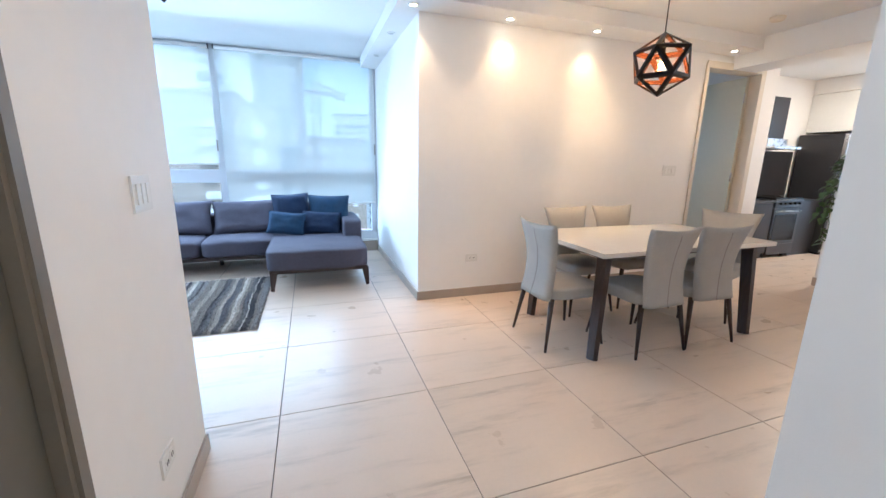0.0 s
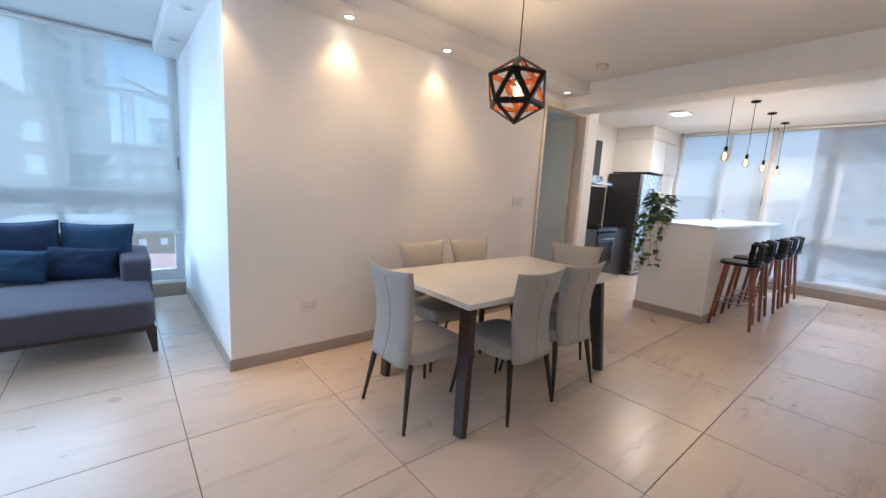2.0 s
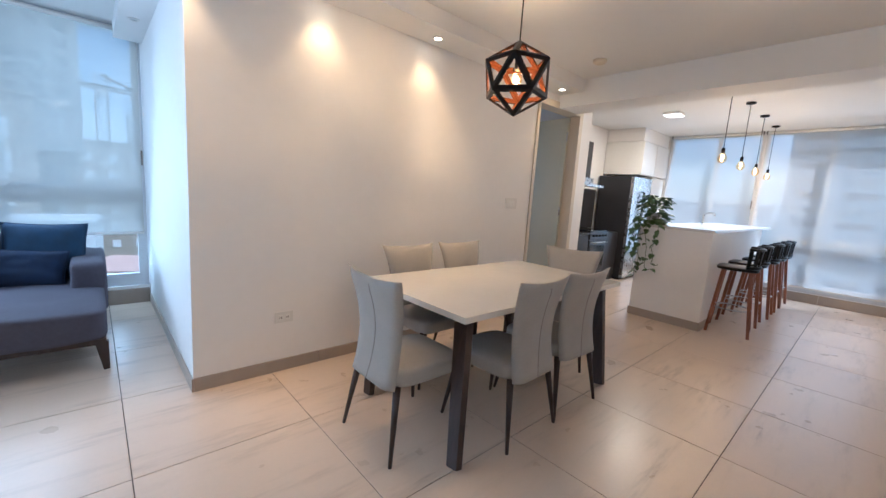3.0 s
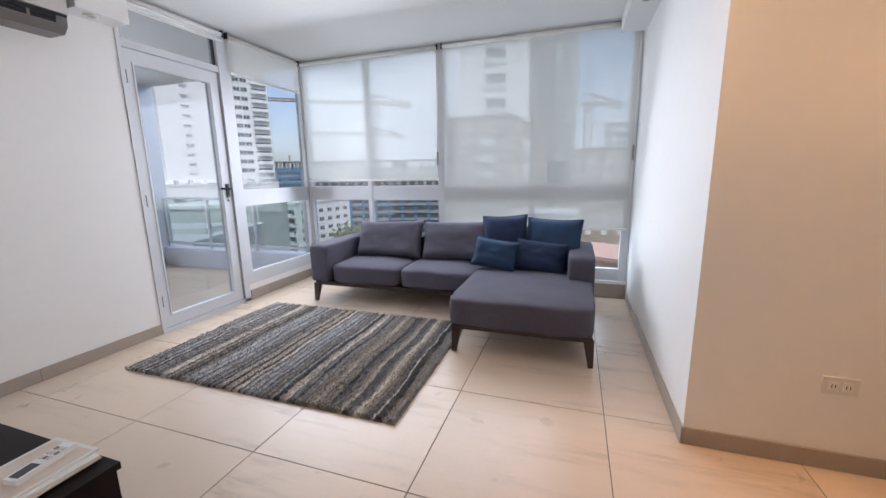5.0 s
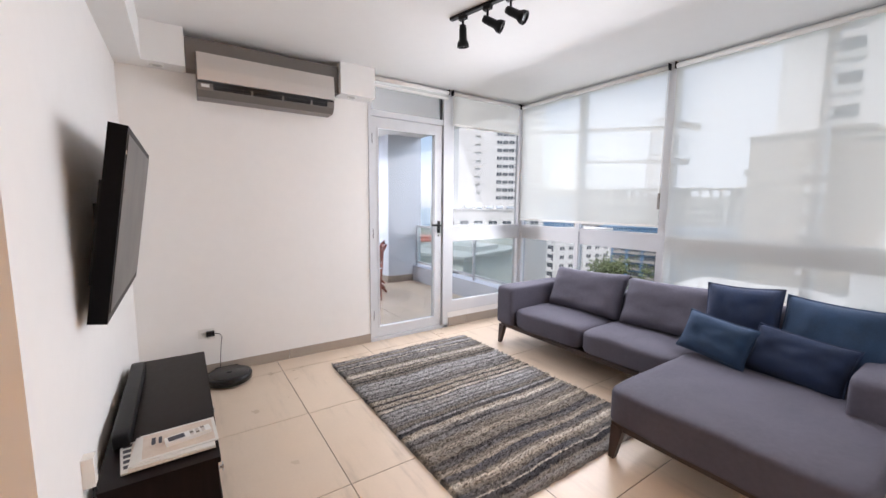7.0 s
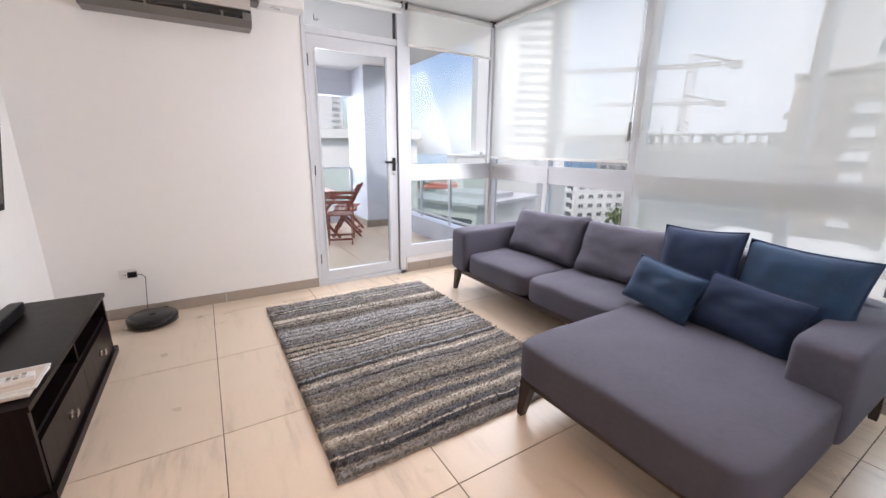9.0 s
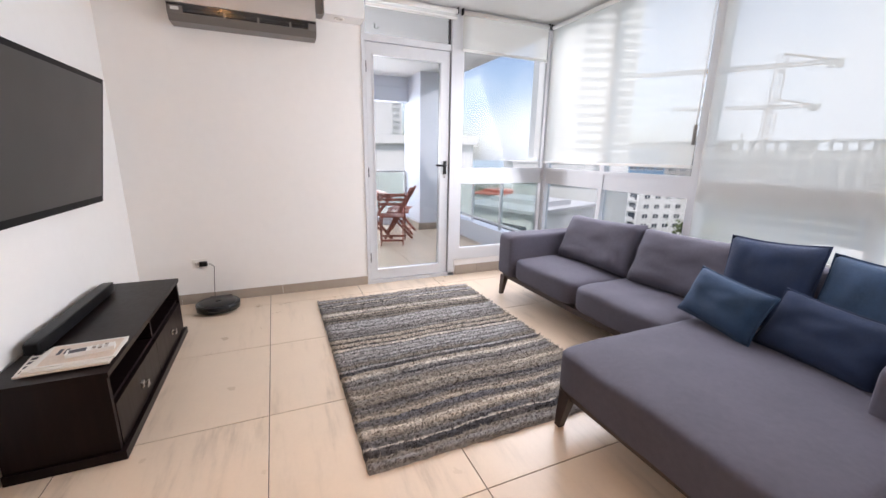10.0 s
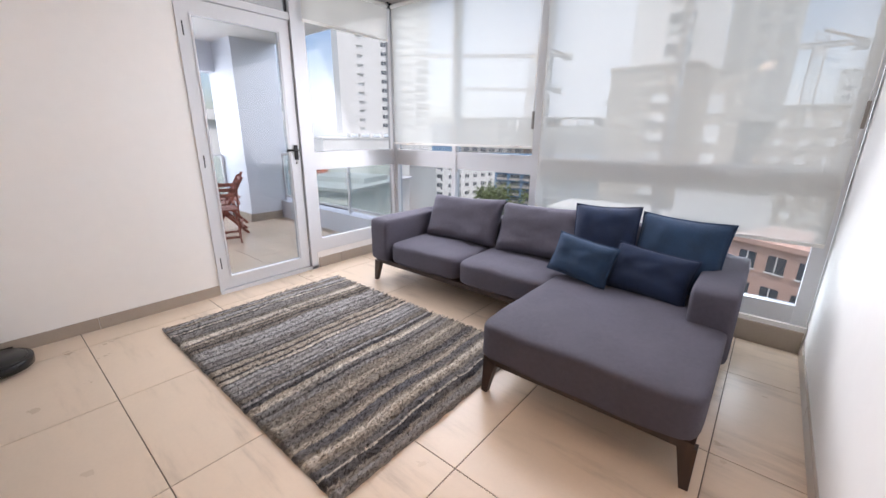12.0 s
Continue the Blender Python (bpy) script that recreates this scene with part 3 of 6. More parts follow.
def inner_door():
    fr = structure(new("door_frame_1"), "beige painted door frame in the dining wall", "door frame")
    boxes("frame", [(4.44, 4.475, DINING - 0.015, 3.845, 0, 2.56), (5.365, 5.40, DINING - 0.015, 3.845, 0, 2.56), (4.475, 5.365, DINING - 0.015, 3.845, 2.525, 2.56), (4.427, 4.44, DINING - 0.015, DINING, 0, 2.573), (5.40, 5.44, DINING - 0.015, DINING, 0, 2.60), (4.44, 5.40, DINING - 0.015, DINING, 2.56, 2.60)], FRAME, fr, bevel=0.003, segments=1)
    d = thing("open_door", 5.355, 3.80, 0.01, "pale laminate door standing open into the next room", "door", turn=84)
    boxes("leaf", [(0, 0.87, 0, 0.04, 0, 2.50)], DOOR, d, bevel=0.003)
    for z in (0.25, 1.25, 2.25):
        bm = bmesh.new()
        tube(bm, [(-0.006, 0.045, z - 0.06), (-0.006, 0.045, z + 0.06)], 0.010, 8)
        solid("hinge", bm, STEEL, d)
    bm = bmesh.new()
    tube(bm, [(0.81, 0.04, 1.05), (0.81, 0.085, 1.05), (0.71, 0.09, 1.05)], 0.010, 8)
    solid("handle", bm, STEEL, d)
    fr = structure(new("door_frame_2"), "dark olive-brown door frame in the hall wall", "door frame")
    boxes("frame", [(LEFT_HALL - 0.15, LEFT_HALL + 0.002, 0.98, 1.02, 0, 2.16), (LEFT_HALL + 0.0005, LEFT_HALL + 0.012, 0.997, 1.033, 0, 2.20), (LEFT_HALL - 0.15, LEFT_HALL + 0.015, 0.18, 0.22, 0, 2.16), (LEFT_HALL - 0.15, LEFT_HALL + 0.015, 0.22, 0.98, 2.12, 2.16)], OLIVE_FRAME, fr, bevel=0.003, segments=1)
    d = thing("hall_door", LEFT_HALL - 0.025, 0.23, 0.01, "closed laminate hall door, its shade put into a dark olive colour", "door")
    boxes("leaf", [(-0.04, 0, 0, 0.745, 0, 2.10)], SHADE_OLIVE, d, bevel=0.003)
    bm = bmesh.new()
    tube(bm, [(0.0, 0.06, 1.05), (0.05, 0.06, 1.05), (0.055, 0.16, 1.05)], 0.010, 8)
    solid("handle", bm, STEEL, d)


inner_door()

# ---- downlights and small fittings ----


def downlight(x, y, z, lit):
    d = thing("downlight", x, y, z, "small round recessed downlight" + (", lit warm" if lit else ", switched off"), "downlight", "recessed downlights")
    bm = bmesh.new()
    lathe(bm, [(0.045, 0.0), (0.045, -0.006), (0.034, -0.008), (0.030, -0.002)], 20)
    solid("ring", bm, WHITE_PLASTIC, d)
    bm = bmesh.new()
    lathe(bm, [(0.029, -0.001), (0.029, -0.005)], 16)
    solid("lens", bm, GLOW if lit else STEEL, d)


for sx, sy in SPOTS:
    downlight(sx, sy, 2.68, True)
# downlight out of view, holding the inferred hall lamp
downlight(0.1, -0.9, CEILING, True)
for sx, sy, sz in ((0.84, 4.36, 2.68), (0.84, 5.29, 2.68), (-2.985, 2.19, 2.535), (-2.985, 3.72, 2.535), (-1.9, 2.01, 2.535)):
    downlight(sx, sy, sz, False)


def wall_plate(name, m, w, h, label, category, kind):
    """A plate on a wall, facing -y in its own frame."""
    e = thing(name, 0, 0, 0, label, category)
    e.matrix_basis = m
    boxes("plate", [(-w / 2, w / 2, -0.008, 0, -h / 2, h / 2)], PLATE, e, bevel=0.003)
    if kind == "switch":
        for i in range(3):
            x = (i - 1) * w * 0.26
            boxes("rocker", [(x - w * 0.10, x + w * 0.10, -0.013, -0.008, -h * 0.28, h * 0.28)], WHITE_PLASTIC, e, bevel=0.002, segments=1)
    else:
        for i in (-1, 1):
            x = i * w * 0.2
            boxes("socket", [(x - w * 0.13, x + w * 0.13, -0.011, -0.008, -h * 0.25, h * 0.25)], WHITE_PLASTIC, e, bevel=0.003, segments=1)
            boxes("slot", [(x - 0.008, x - 0.005, -0.0125, -0.011, -0.008, 0.008), (x + 0.005, x + 0.008, -0.0125, -0.011, -0.008, 0.008)], BLACK, e)
    return e


wall_plate("light_switch", pose(4.08, DINING, 1.335), 0.20, 0.12, "white triple light switch on the dining wall", "switch", "switch")
wall_plate("wall_outlet", pose(1.53, DINING, 0.415), 0.13, 0.08, "white double outlet low on the dining wall", "outlet", "outlet")
wall_plate("light_switch", pose(LEFT_HALL, 1.595, 1.27, 0, 0, 90), 0.15, 0.12, "white triple light switch on the hall wall", "switch", "switch")
wall_plate("wall_outlet", pose(LEFT_HALL, 1.475, 0.33, 0, 0, 90), 0.12, 0.08, "white outlet low on the hall wall", "outlet", "outlet")
wall_plate("wall_outlet", pose(WEST, 2.40, 0.375, 0, 0, 90), 0.12, 0.08, "white outlet low beside the balcony door wall", "outlet", "outlet")
plug = thing("plug_with_cable", WEST + 0.012, 2.43, 0.375, "black plug with a thin cable hanging to the floor", "plug")
boxes("plug", [(0, 0.035, -0.03, 0.03, -0.02, 0.022)], BLACK, plug, bevel=0.004)
bm = bmesh.new()
tube(bm, [(0.03, 0.03, 0.0), (0.035, 0.06, 0.0), (0.03, 0.085, -0.03), (0.02, 0.075, -0.12), (0.02, 0.065, -0.24), (0.03, 0.06, -0.33), (0.05, 0.0, -0.371), (0.10, -0.06, -0.371), (0.12, -0.01, -0.371), (0.08, 0.03, -0.371)], 0.0028, 6)
solid("cable", bm, BLACK, plug)
det = thing("smoke_detector", 4.36, 2.94, CEILING, "round beige smoke detector on the ceiling", "smoke detector")
bm = bmesh.new()
lathe(bm, [(0.065, 0), (0.065, -0.02), (0.05, -0.035), (0.03, -0.04)], 24)
solid("body", bm, FRAME, det)

# ---- living room ----


def stuffed(w, h, thick, flat=4, fold=0.012):
    """Two stuffed faces meeting in a seam, corners drawn out, faces a little creased."""
    bm = bmesh.new()
    n = 20
    for sgn in (1, -1):
        vs = []
        for i in range(n + 1):
            for j in range(n + 1):
                u, v = 2 * i / n - 1, 2 * j / n - 1
                f = max(0.0, (1 - abs(u) ** flat) * (1 - abs(v) ** flat)) ** 0.55
                x = u * w / 2 * (1 - 0.07 * (1 - v * v) * abs(u))
                y = v * h / 2 * (1 - 0.07 * (1 - u * u) * abs(v))
                crease = noise.noise(Vector((u * 2.3 + w * 9, v * 2.3, thick * 40))) + 0.4 * noise.noise(Vector((u * 6 + w * 9, v * 5, thick * 31)))
                vs.append(bm.verts.new((x, y, sgn * (thick / 2 * f + fold * f * crease))))
        for i in range(n):
            for j in range(n):
                a = i * (n + 1) + j
                f = bm.faces.new([vs[a], vs[a + n + 1], vs[a + n + 2], vs[a + 1]])
                f.smooth = True
    bmesh.ops.remove_doubles(bm, verts=bm.verts, dist=1e-4)
    return bm


def sofa():
    s = thing("sectional_sofa", 0, 0, 0, "grey fabric corner sofa with chaise and dark wooden legs", "sofa")
    bm = bmesh.new()
    box(bm, -2.33, 0.54, 5.15, 6.01, 0.185, 0.225)
    box(bm, -0.495, 0.54, 4.365, 5.15, 0.185, 0.225)
    tagged(solid("plinth", bm, WALNUT, s, bevel=0.006), "dark walnut base rail")
    for x, y, dx, dy in ((-2.31, 5.16, -1, -1), (-0.455, 4.385, -1, -1), (0.515, 4.39, 1, -1), (0.515, 5.97, 1, 1), (-2.31, 5.93, -1, 1), (-1.20, 5.70, 0, 0)):
        bm = bmesh.new()
        bar(bm, (x + 0.02 * dx, y + 0.02 * dy, 0), (x, y, 0.20), 0.034, 0.034, 0, (0, 1, 0), 0.075, 0.05)
        tagged(solid("leg", bm, WALNUT, s, bevel=0.004), "tapered dark walnut leg")
    for x0, x1 in ((-2.36, -2.13), (0.345, 0.575)):
        bm = bmesh.new()
        pad(bm, (x0 + x1) / 2, 5.575, 0.43, x1 - x0, 0.95, 0.42, 16, 14, 0.01, wobble=0.006)
        solid("armrest", bm, SOFA, s)
    bm = bmesh.new()
    pad(bm, -0.90, 5.93, 0.44, 2.90, 0.19, 0.45, 14, 9, 0.0, wobble=0.006)
    solid("backrest", bm, SOFA, s)
    for x0, x1 in ((-2.13, -1.315), (-1.31, -0.49)):
        bm = bmesh.new()
        pad(bm, (x0 + x1) / 2, 5.49, 0.328, x1 - x0, 0.76, 0.215, 20, 7, 0.10, wobble=0.012)
        solid("seat_cushion", bm, SOFA, s)
    bm = bmesh.new()
    pad(bm, 0.0125, 5.075, 0.326, 1.08, 1.49, 0.225, 26, 14, 0.05, wobble=0.010)
    solid("chaise_cushion", bm, SOFA, s)
    for x0, x1, z in ((-2.09, -1.265, 0.62), (-1.25, -0.40, 0.63), (-0.39, 0.33, 0.61)):
        bm = stuffed(x1 - x0 + 0.03, 0.47, 0.25, 6, 0.016)
        solid("back_cushion", bm, SOFA, s, m=pose((x0 + x1) / 2, 5.725, z, 68, 2.5 * math.sin(x0 * 7), 1.5 * math.cos(x0 * 5)))


sofa()


def throw_pillow(mat, w, h, thick, m, label):
    """A stuffed pillow with a piped rim."""
    bm = stuffed(w, h, thick)
    n = 14
    rim = []
    for k in range(4 * n):
        side, q = divmod(k, n)
        t = 2 * q / n - 1
        u, v = ((t, -1), (1, t), (-t, 1), (-1, -t))[side]
        rim.append((u * w / 2 * (1 - 0.07 * (1 - v * v) * abs(u)), v * h / 2 * (1 - 0.07 * (1 - u * u) * abs(v)), 0))
    tube(bm, rim + [rim[0]], 0.006, 6)
    ob = solid("throw_pillow", bm, mat, m=m)
    return tagged(ob, label, "pillow", "blue throw pillows on the sofa")


throw_pillow(NAVY, 0.46, 0.49, 0.16, pose(-0.29, 5.58, 0.705, 74, -3, 2), "square navy linen pillow leaning on the sofa back")
throw_pillow(TEAL, 0.54, 0.49, 0.17, pose(0.19, 5.58, 0.682, 72, 1, -6), "square petrol blue linen pillow leaning on the sofa back")
throw_pillow(TEAL, 0.46, 0.29, 0.14, pose(-0.35, 5.345, 0.59, 68, 5, -11), "oblong petrol blue pillow in front of a navy one")
throw_pillow(NAVY, 0.50, 0.32, 0.14, pose(0.08, 5.40, 0.57, 62, 4, -6), "oblong navy pillow lying against another pillow")


WOOL = {"charcoal": (0.060, 0.058, 0.064), "slate": (0.120, 0.119, 0.130), "grey": (0.25, 0.24, 0.235), "taupe": (0.225, 0.20, 0.175), "beige": (0.42, 0.37, 0.31), "cream": (0.62, 0.57, 0.50), "mist": (0.39, 0.385, 0.385)}


def wool_stripes(length):
    """Stripes across the length: broad at one end, narrow and cooler towards the other."""
    rnd = random.Random(23)
    start = "grey 55 taupe 25 charcoal 50 cream 12 slate 45 taupe 30 beige 25 cream 28 taupe 25 slate 55 beige 35 taupe 30 slate 40 charcoal 25 taupe 70 beige 45 taupe 60 grey 40 charcoal 22 grey 40 cream 28 beige 30 charcoal 20".split()
    out, at = [], 0.0
    for name, mm in zip(start[::2], start[1::2]):
        at += int(mm) / 1000
        out.append((at, WOOL[name]))
    dark = True
    while at < length + 0.1:
        name = rnd.choice(("charcoal", "charcoal", "slate")) if dark else rnd.choice(("mist", "mist", "beige", "grey", "taupe", "cream"))
        at += rnd.uniform(0.008, 0.024) if dark else rnd.uniform(0.022, 0.065)
        dark = not dark
        out.append((at, WOOL[name]))
    return out


def rug():
    x0, x1, y0, y1 = -2.69, -0.515, 3.365, 4.905
    stripes = wool_stripes(x1 - x0)
    nx, ny = 260, 170

    def dye(x, y, rough=0.0):
        """The wool's colour and whether the spot lies near a stripe's edge."""
        u = x1 - x + 0.030 * noise.noise(Vector((x * 1.3, y * 1.8, 2))) + 0.013 * noise.noise(Vector((x * 5, y * 6, 7))) + rough
        k = 0
        while stripes[k][0] < u and k < len(stripes) - 1:
            k += 1
        near = min(abs(stripes[k][0] - u), abs(u - (stripes[k - 1][0] if k else -1)))
        mix = 0.5 + 0.5 * noise.noise(Vector((x * 2.2, y * 3.1, k * 5.3)))
        c, g = stripes[k][1], WOOL["taupe"]
        t = 0.9 * max(0.0, mix - 0.35)
        return [c[i] * (1 - t) + g[i] * t for i in range(3)] + [1.0], near

    verts, tones, faces = [], [], []
    for i in range(nx + 1):
        for j in range(ny + 1):
            x, y = x0 + (x1 - x0) * i / nx, y0 + (y1 - y0) * j / ny
            edge = min(i, nx - i, j, ny - j)
            rim = 0.007 * noise.noise(Vector((x * 14, y * 14, 3)))
            c, near = dye(x, y)
            pile = 0.012 + 0.012 * min(1.0, near / 0.014) + 0.007 * noise.noise(Vector((x * 60, y * 60, 5)))
            z = 0.002 if edge == 0 else pile * min(1, edge / 2)
            verts.append((x + (rim if i in (0, nx) else 0), y + (rim if j in (0, ny) else 0), z))
            tones.append(c)
    for i in range(nx):
        for j in range(ny):
            a = i * (ny + 1) + j
            faces.append((a, a + ny + 1, a + ny + 2, a + 1))

    def woven(name, v, f, c):
        data = bpy.data.meshes.new(name)
        data.from_pydata(v, [], f)
        data.materials.append(RUG)
        layer = data.attributes.new("dye", "FLOAT_COLOR", "POINT")
        layer.data.foreach_set("color", [q for tone in c for q in tone])
        return new(name, data)

    body = tagged(woven("area_rug", verts, faces, tones), "shaggy striped rug in greys, beige and charcoal", "rug")
    for poly in body.data.polygons:
        poly.use_smooth = True
    rnd = random.Random(11)
    verts, tones, faces = [], [], []
    for k in range(52000):
        x, y = rnd.uniform(x0, x1), rnd.uniform(y0, y1)
        c, near = dye(x, y, rnd.gauss(0, 0.004))
        lean = noise.noise(Vector((x * 11, y * 11, 8))) * 3.5 + rnd.gauss(0, 0.8) + 1.2
        rise = min(1.0, 0.3 + near / 0.016)
        length, out, r = rnd.uniform(0.012, 0.026) * rise, rnd.uniform(0.004, 0.018), rnd.uniform(0.0028, 0.0052)
        base = 0.006 + 0.010 * rise
        shade = rnd.uniform(0.6, 1.4)
        tone = [q * shade for q in c[:3]] + [1.0]
        start = len(verts)
        for q in range(3):
            t = lean + q * 2.094
            verts.append((x + r * math.cos(t), y + r * math.sin(t), base))
        verts.append((x + out * math.cos(lean), y + out * math.sin(lean), base + length * 0.8))
        tones += [tone] * 4
        for q in range(3):
            faces.append((start + q, start + (q + 1) % 3, start + 3))
    pile = woven("pile", verts, faces, tones)
    pile.parent = body
    tagged(pile, "loose woollen tufts", kind="stuff")


rug()


def console():
    c = thing("tv_console", -1.73, 2.155, 0, "low espresso wood television console with drawers and open shelves", "tv console")
    w, d, h = 1.40, 0.41, 0.44
    boxes("top", [(-w / 2, w / 2, -d / 2, d / 2, h - 0.025, h)], ESPRESSO, c, bevel=0.003)
    boxes("side", [(-w / 2 + 0.01, -w / 2 + 0.035, -d / 2, d / 2 - 0.01, 0.04, h - 0.025)], ESPRESSO, c, bevel=0.002)
    boxes("side", [(w / 2 - 0.035, w / 2 - 0.01, -d / 2, d / 2 - 0.01, 0.04, h - 0.025)], ESPRESSO, c, bevel=0.002)
    boxes("back", [(-w / 2 + 0.035, w / 2 - 0.035, -d / 2, -d / 2 + 0.012, 0.04, h - 0.025)], ESPRESSO, c)
    boxes("shelf", [(-w / 2 + 0.035, w / 2 - 0.035, -d / 2 + 0.012, d / 2 - 0.025, 0.265, 0.283)], ESPRESSO, c)
    boxes("divider", [(-0.01, 0.01, -d / 2 + 0.012, d / 2 - 0.02, 0.283, h - 0.025)], ESPRESSO, c)
    boxes("plinth", [(-w / 2 - 0.005, w / 2 + 0.005, -d / 2, d / 2 + 0.012, 0, 0.045)], ESPRESSO, c, bevel=0.004)
    for x0, x1 in ((-w / 2 + 0.037, -0.002), (0.002, w / 2 - 0.037)):
        dr = boxes("drawer", [(x0, x1, d / 2 - 0.03, d / 2 - 0.006, 0.05, 0.262)], ESPRESSO, c, bevel=0.002)
        bm = bmesh.new()
        xm = (x0 + x1) / 2
        box(bm, xm - 0.02, xm + 0.02, d / 2 - 0.006, d / 2 + 0.004, 0.15, 0.18)
        box(bm, xm - 0.006, xm + 0.006, d / 2 + 0.004, d / 2 + 0.02, 0.158, 0.172)
        box(bm, xm - 0.018, xm + 0.018, d / 2 + 0.02, d / 2 + 0.026, 0.15, 0.18)
        tagged(solid("knob", bm, STEEL, dr, bevel=0.001, segments=1), "small square steel knob")


console()
sb = thing("soundbar", -1.775, 2.005, 0.44, "long black soundbar on the console", "soundbar")
bm = bmesh.new()
pad(bm, 0, 0, 0.038, 0.95, 0.066, 0.064, 16, 12, 0)
solid("body", bm, BLACK, sb)
boxes("foot", [(-0.40, -0.34, -0.025, 0.025, 0, 0.012)], BLACK, sb)
boxes("foot", [(0.34, 0.40, -0.025, 0.025, 0, 0.012)], BLACK, sb)


def television():
    t = thing("television", -1.78, 2.03, 1.035, "large flat black television on a tilted wall bracket", "television")
    t.matrix_basis = pose(-1.78, 2.01, 1.035, -8.5)
    w, h = 1.20, 0.775
    boxes("cabinet", [(-w / 2, w / 2, -0.055, 0.006, 0, h)], BEZEL, t, bevel=0.018, segments=4)
    boxes("back_cover", [(-w * 0.36, w * 0.36, -0.085, -0.055, 0.12, h * 0.72)], BLACK, t, bevel=0.012)
    boxes("screen", [(-w / 2 + 0.028, w / 2 - 0.028, 0.0, 0.009, 0.04, h - 0.028)], PANEL, t)
    boxes("badge", [(w / 2 - 0.014, w / 2 - 0.008, 0.0, 0.009, h * 0.86, h * 0.88)], SILVER, t)
    br = boxes("bracket", [(-0.22, 0.22, -0.066, -0.085 + 0.001, 0.30, 0.50)], BLACK, t, bevel=0.003)
    boxes("arm", [(-0.06, 0.06, -0.16, -0.084, 0.33, 0.45)], BLACK, t, bevel=0.004)


television()


def magazines():
    for k, (x, y, z, turn, w, h, th, mat, lab) in enumerate((
            (-1.235, 2.165, 0.44, 6, 0.235, 0.31, 0.008, PAPER, "white magazine at the bottom of the pile"),
            (-1.205, 2.195, 0.448, 1, 0.22, 0.30, 0.005, COVER, "tan magazine near the bottom of the pile"),
            (-1.22, 2.20, 0.453, -3, 0.225, 0.30, 0.007, PAPER, "white magazine in the middle of the pile"),
            (-1.235, 2.215, 0.460, 2, 0.215, 0.285, 0.006, PAPER, "magazine with a pale sepia photo cover on top"))):
        g = thing("magazine", x, y, z, lab, "magazine", "magazines on the console", turn)
        boxes("pages", [(-w / 2, w / 2, -h / 2, h / 2, 0, th)], mat, g, bevel=0.0015, segments=1)
        if k == 3:
            boxes("cover_print", [(-0.095, 0.095, -0.13, 0.13, th, th + 0.0006)], COVER, g)
            boxes("print_bar", [(-0.06, 0.0, -0.10, -0.085, th + 0.0006, th + 0.001)], INK, g)
            boxes("print_bar", [(-0.055, 0.0, -0.075, -0.062, th + 0.0006, th + 0.001)], INK, g)
        if k == 0:
            for i in range(5):
                boxes("print_bar", [(-0.105 + i * 0.042, -0.080 + i * 0.042, -0.146, -0.112, th, th + 0.0006)], INK, g)
    r = thing("remote_control", -1.215, 2.25, 0.4672, "white air conditioner remote control lying on magazines", "remote control", turn=100)
    boxes("body", [(-0.085, 0.085, -0.026, 0.026, 0, 0.018)], WHITE_PLASTIC, r, bevel=0.006)
    boxes("display", [(-0.075, -0.015, -0.018, 0.018, 0.018, 0.019)], INK, r)
    for i in range(3):
        for j in (-1, 0, 1):
            boxes("button", [(0.005 + i * 0.022, 0.018 + i * 0.022, j * 0.015 - 0.005, j * 0.015 + 0.005, 0.018, 0.0205)], SEAM if (i + j) % 3 == 0 else SILVER, r)


magazines()
ad = thing("power_adapter", -1.04, TVWALL, 0.47, "white power adapter plugged into the wall behind the console", "adapter")
boxes("body", [(-0.025, 0.025, 0.0, 0.035, 0.01, 0.12)], WHITE_PLASTIC, ad, bevel=0.006)
bm = bmesh.new()
tube(bm, [(-0.01, 0.025, 0.012), (-0.012, 0.035, -0.10), (-0.03, 0.03, -0.22), (-0.10, 0.025, -0.30), (-0.2, 0.02, -0.36)], 0.004, 6)
tube(bm, [(0.012, 0.025, 0.012), (0.03, 0.035, -0.08), (0.0, 0.03, -0.2), (-0.14, 0.02, -0.28)], 0.003, 6)
tagged(solid("cable", bm, BLACK, ad), "black cables hanging down")


def robot_vacuum():
    r = thing("robot_vacuum", -2.85, 2.54, 0, "round black robot vacuum docked at the wall", "robot vacuum")
    bm = bmesh.new()
    lathe(bm, [(0.150, 0.012), (0.172, 0.02), (0.175, 0.065), (0.168, 0.075), (0.155, 0.078)], 40)
    solid("body", bm, GLOSSY_BLACK, r)
    bm = bmesh.new()
    lathe(bm, [(0.150, 0.078), (0.146, 0.082), (0.02, 0.083)], 40)
    tagged(solid("lid", bm, PANEL, r), "matt dark grey lid")
    bm = bmesh.new()
    lathe(bm, [(0.024, 0.083), (0.02, 0.087), (0.005, 0.088)], 20)
    solid("button", bm, BLACK, r)
    for s in (-1, 1):
        bm = bmesh.new()
        tube(bm, [(-0.02, 0.105 * s, 0.03), (0.02, 0.105 * s, 0.03)], 0.03, 14)
        solid("wheel", bm, RUBBER, r)
    d = thing("charging_dock", -3.03, 2.54, 0, "low black charging dock against the skirting", "dock")
    boxes("body", [(-0.045, 0.0, -0.09, 0.09, 0, 0.055)], BLACK, d, bevel=0.008)
    boxes("foot", [(0.0, 0.05, -0.08, 0.08, 0, 0.006)], BLACK, d)


robot_vacuum()


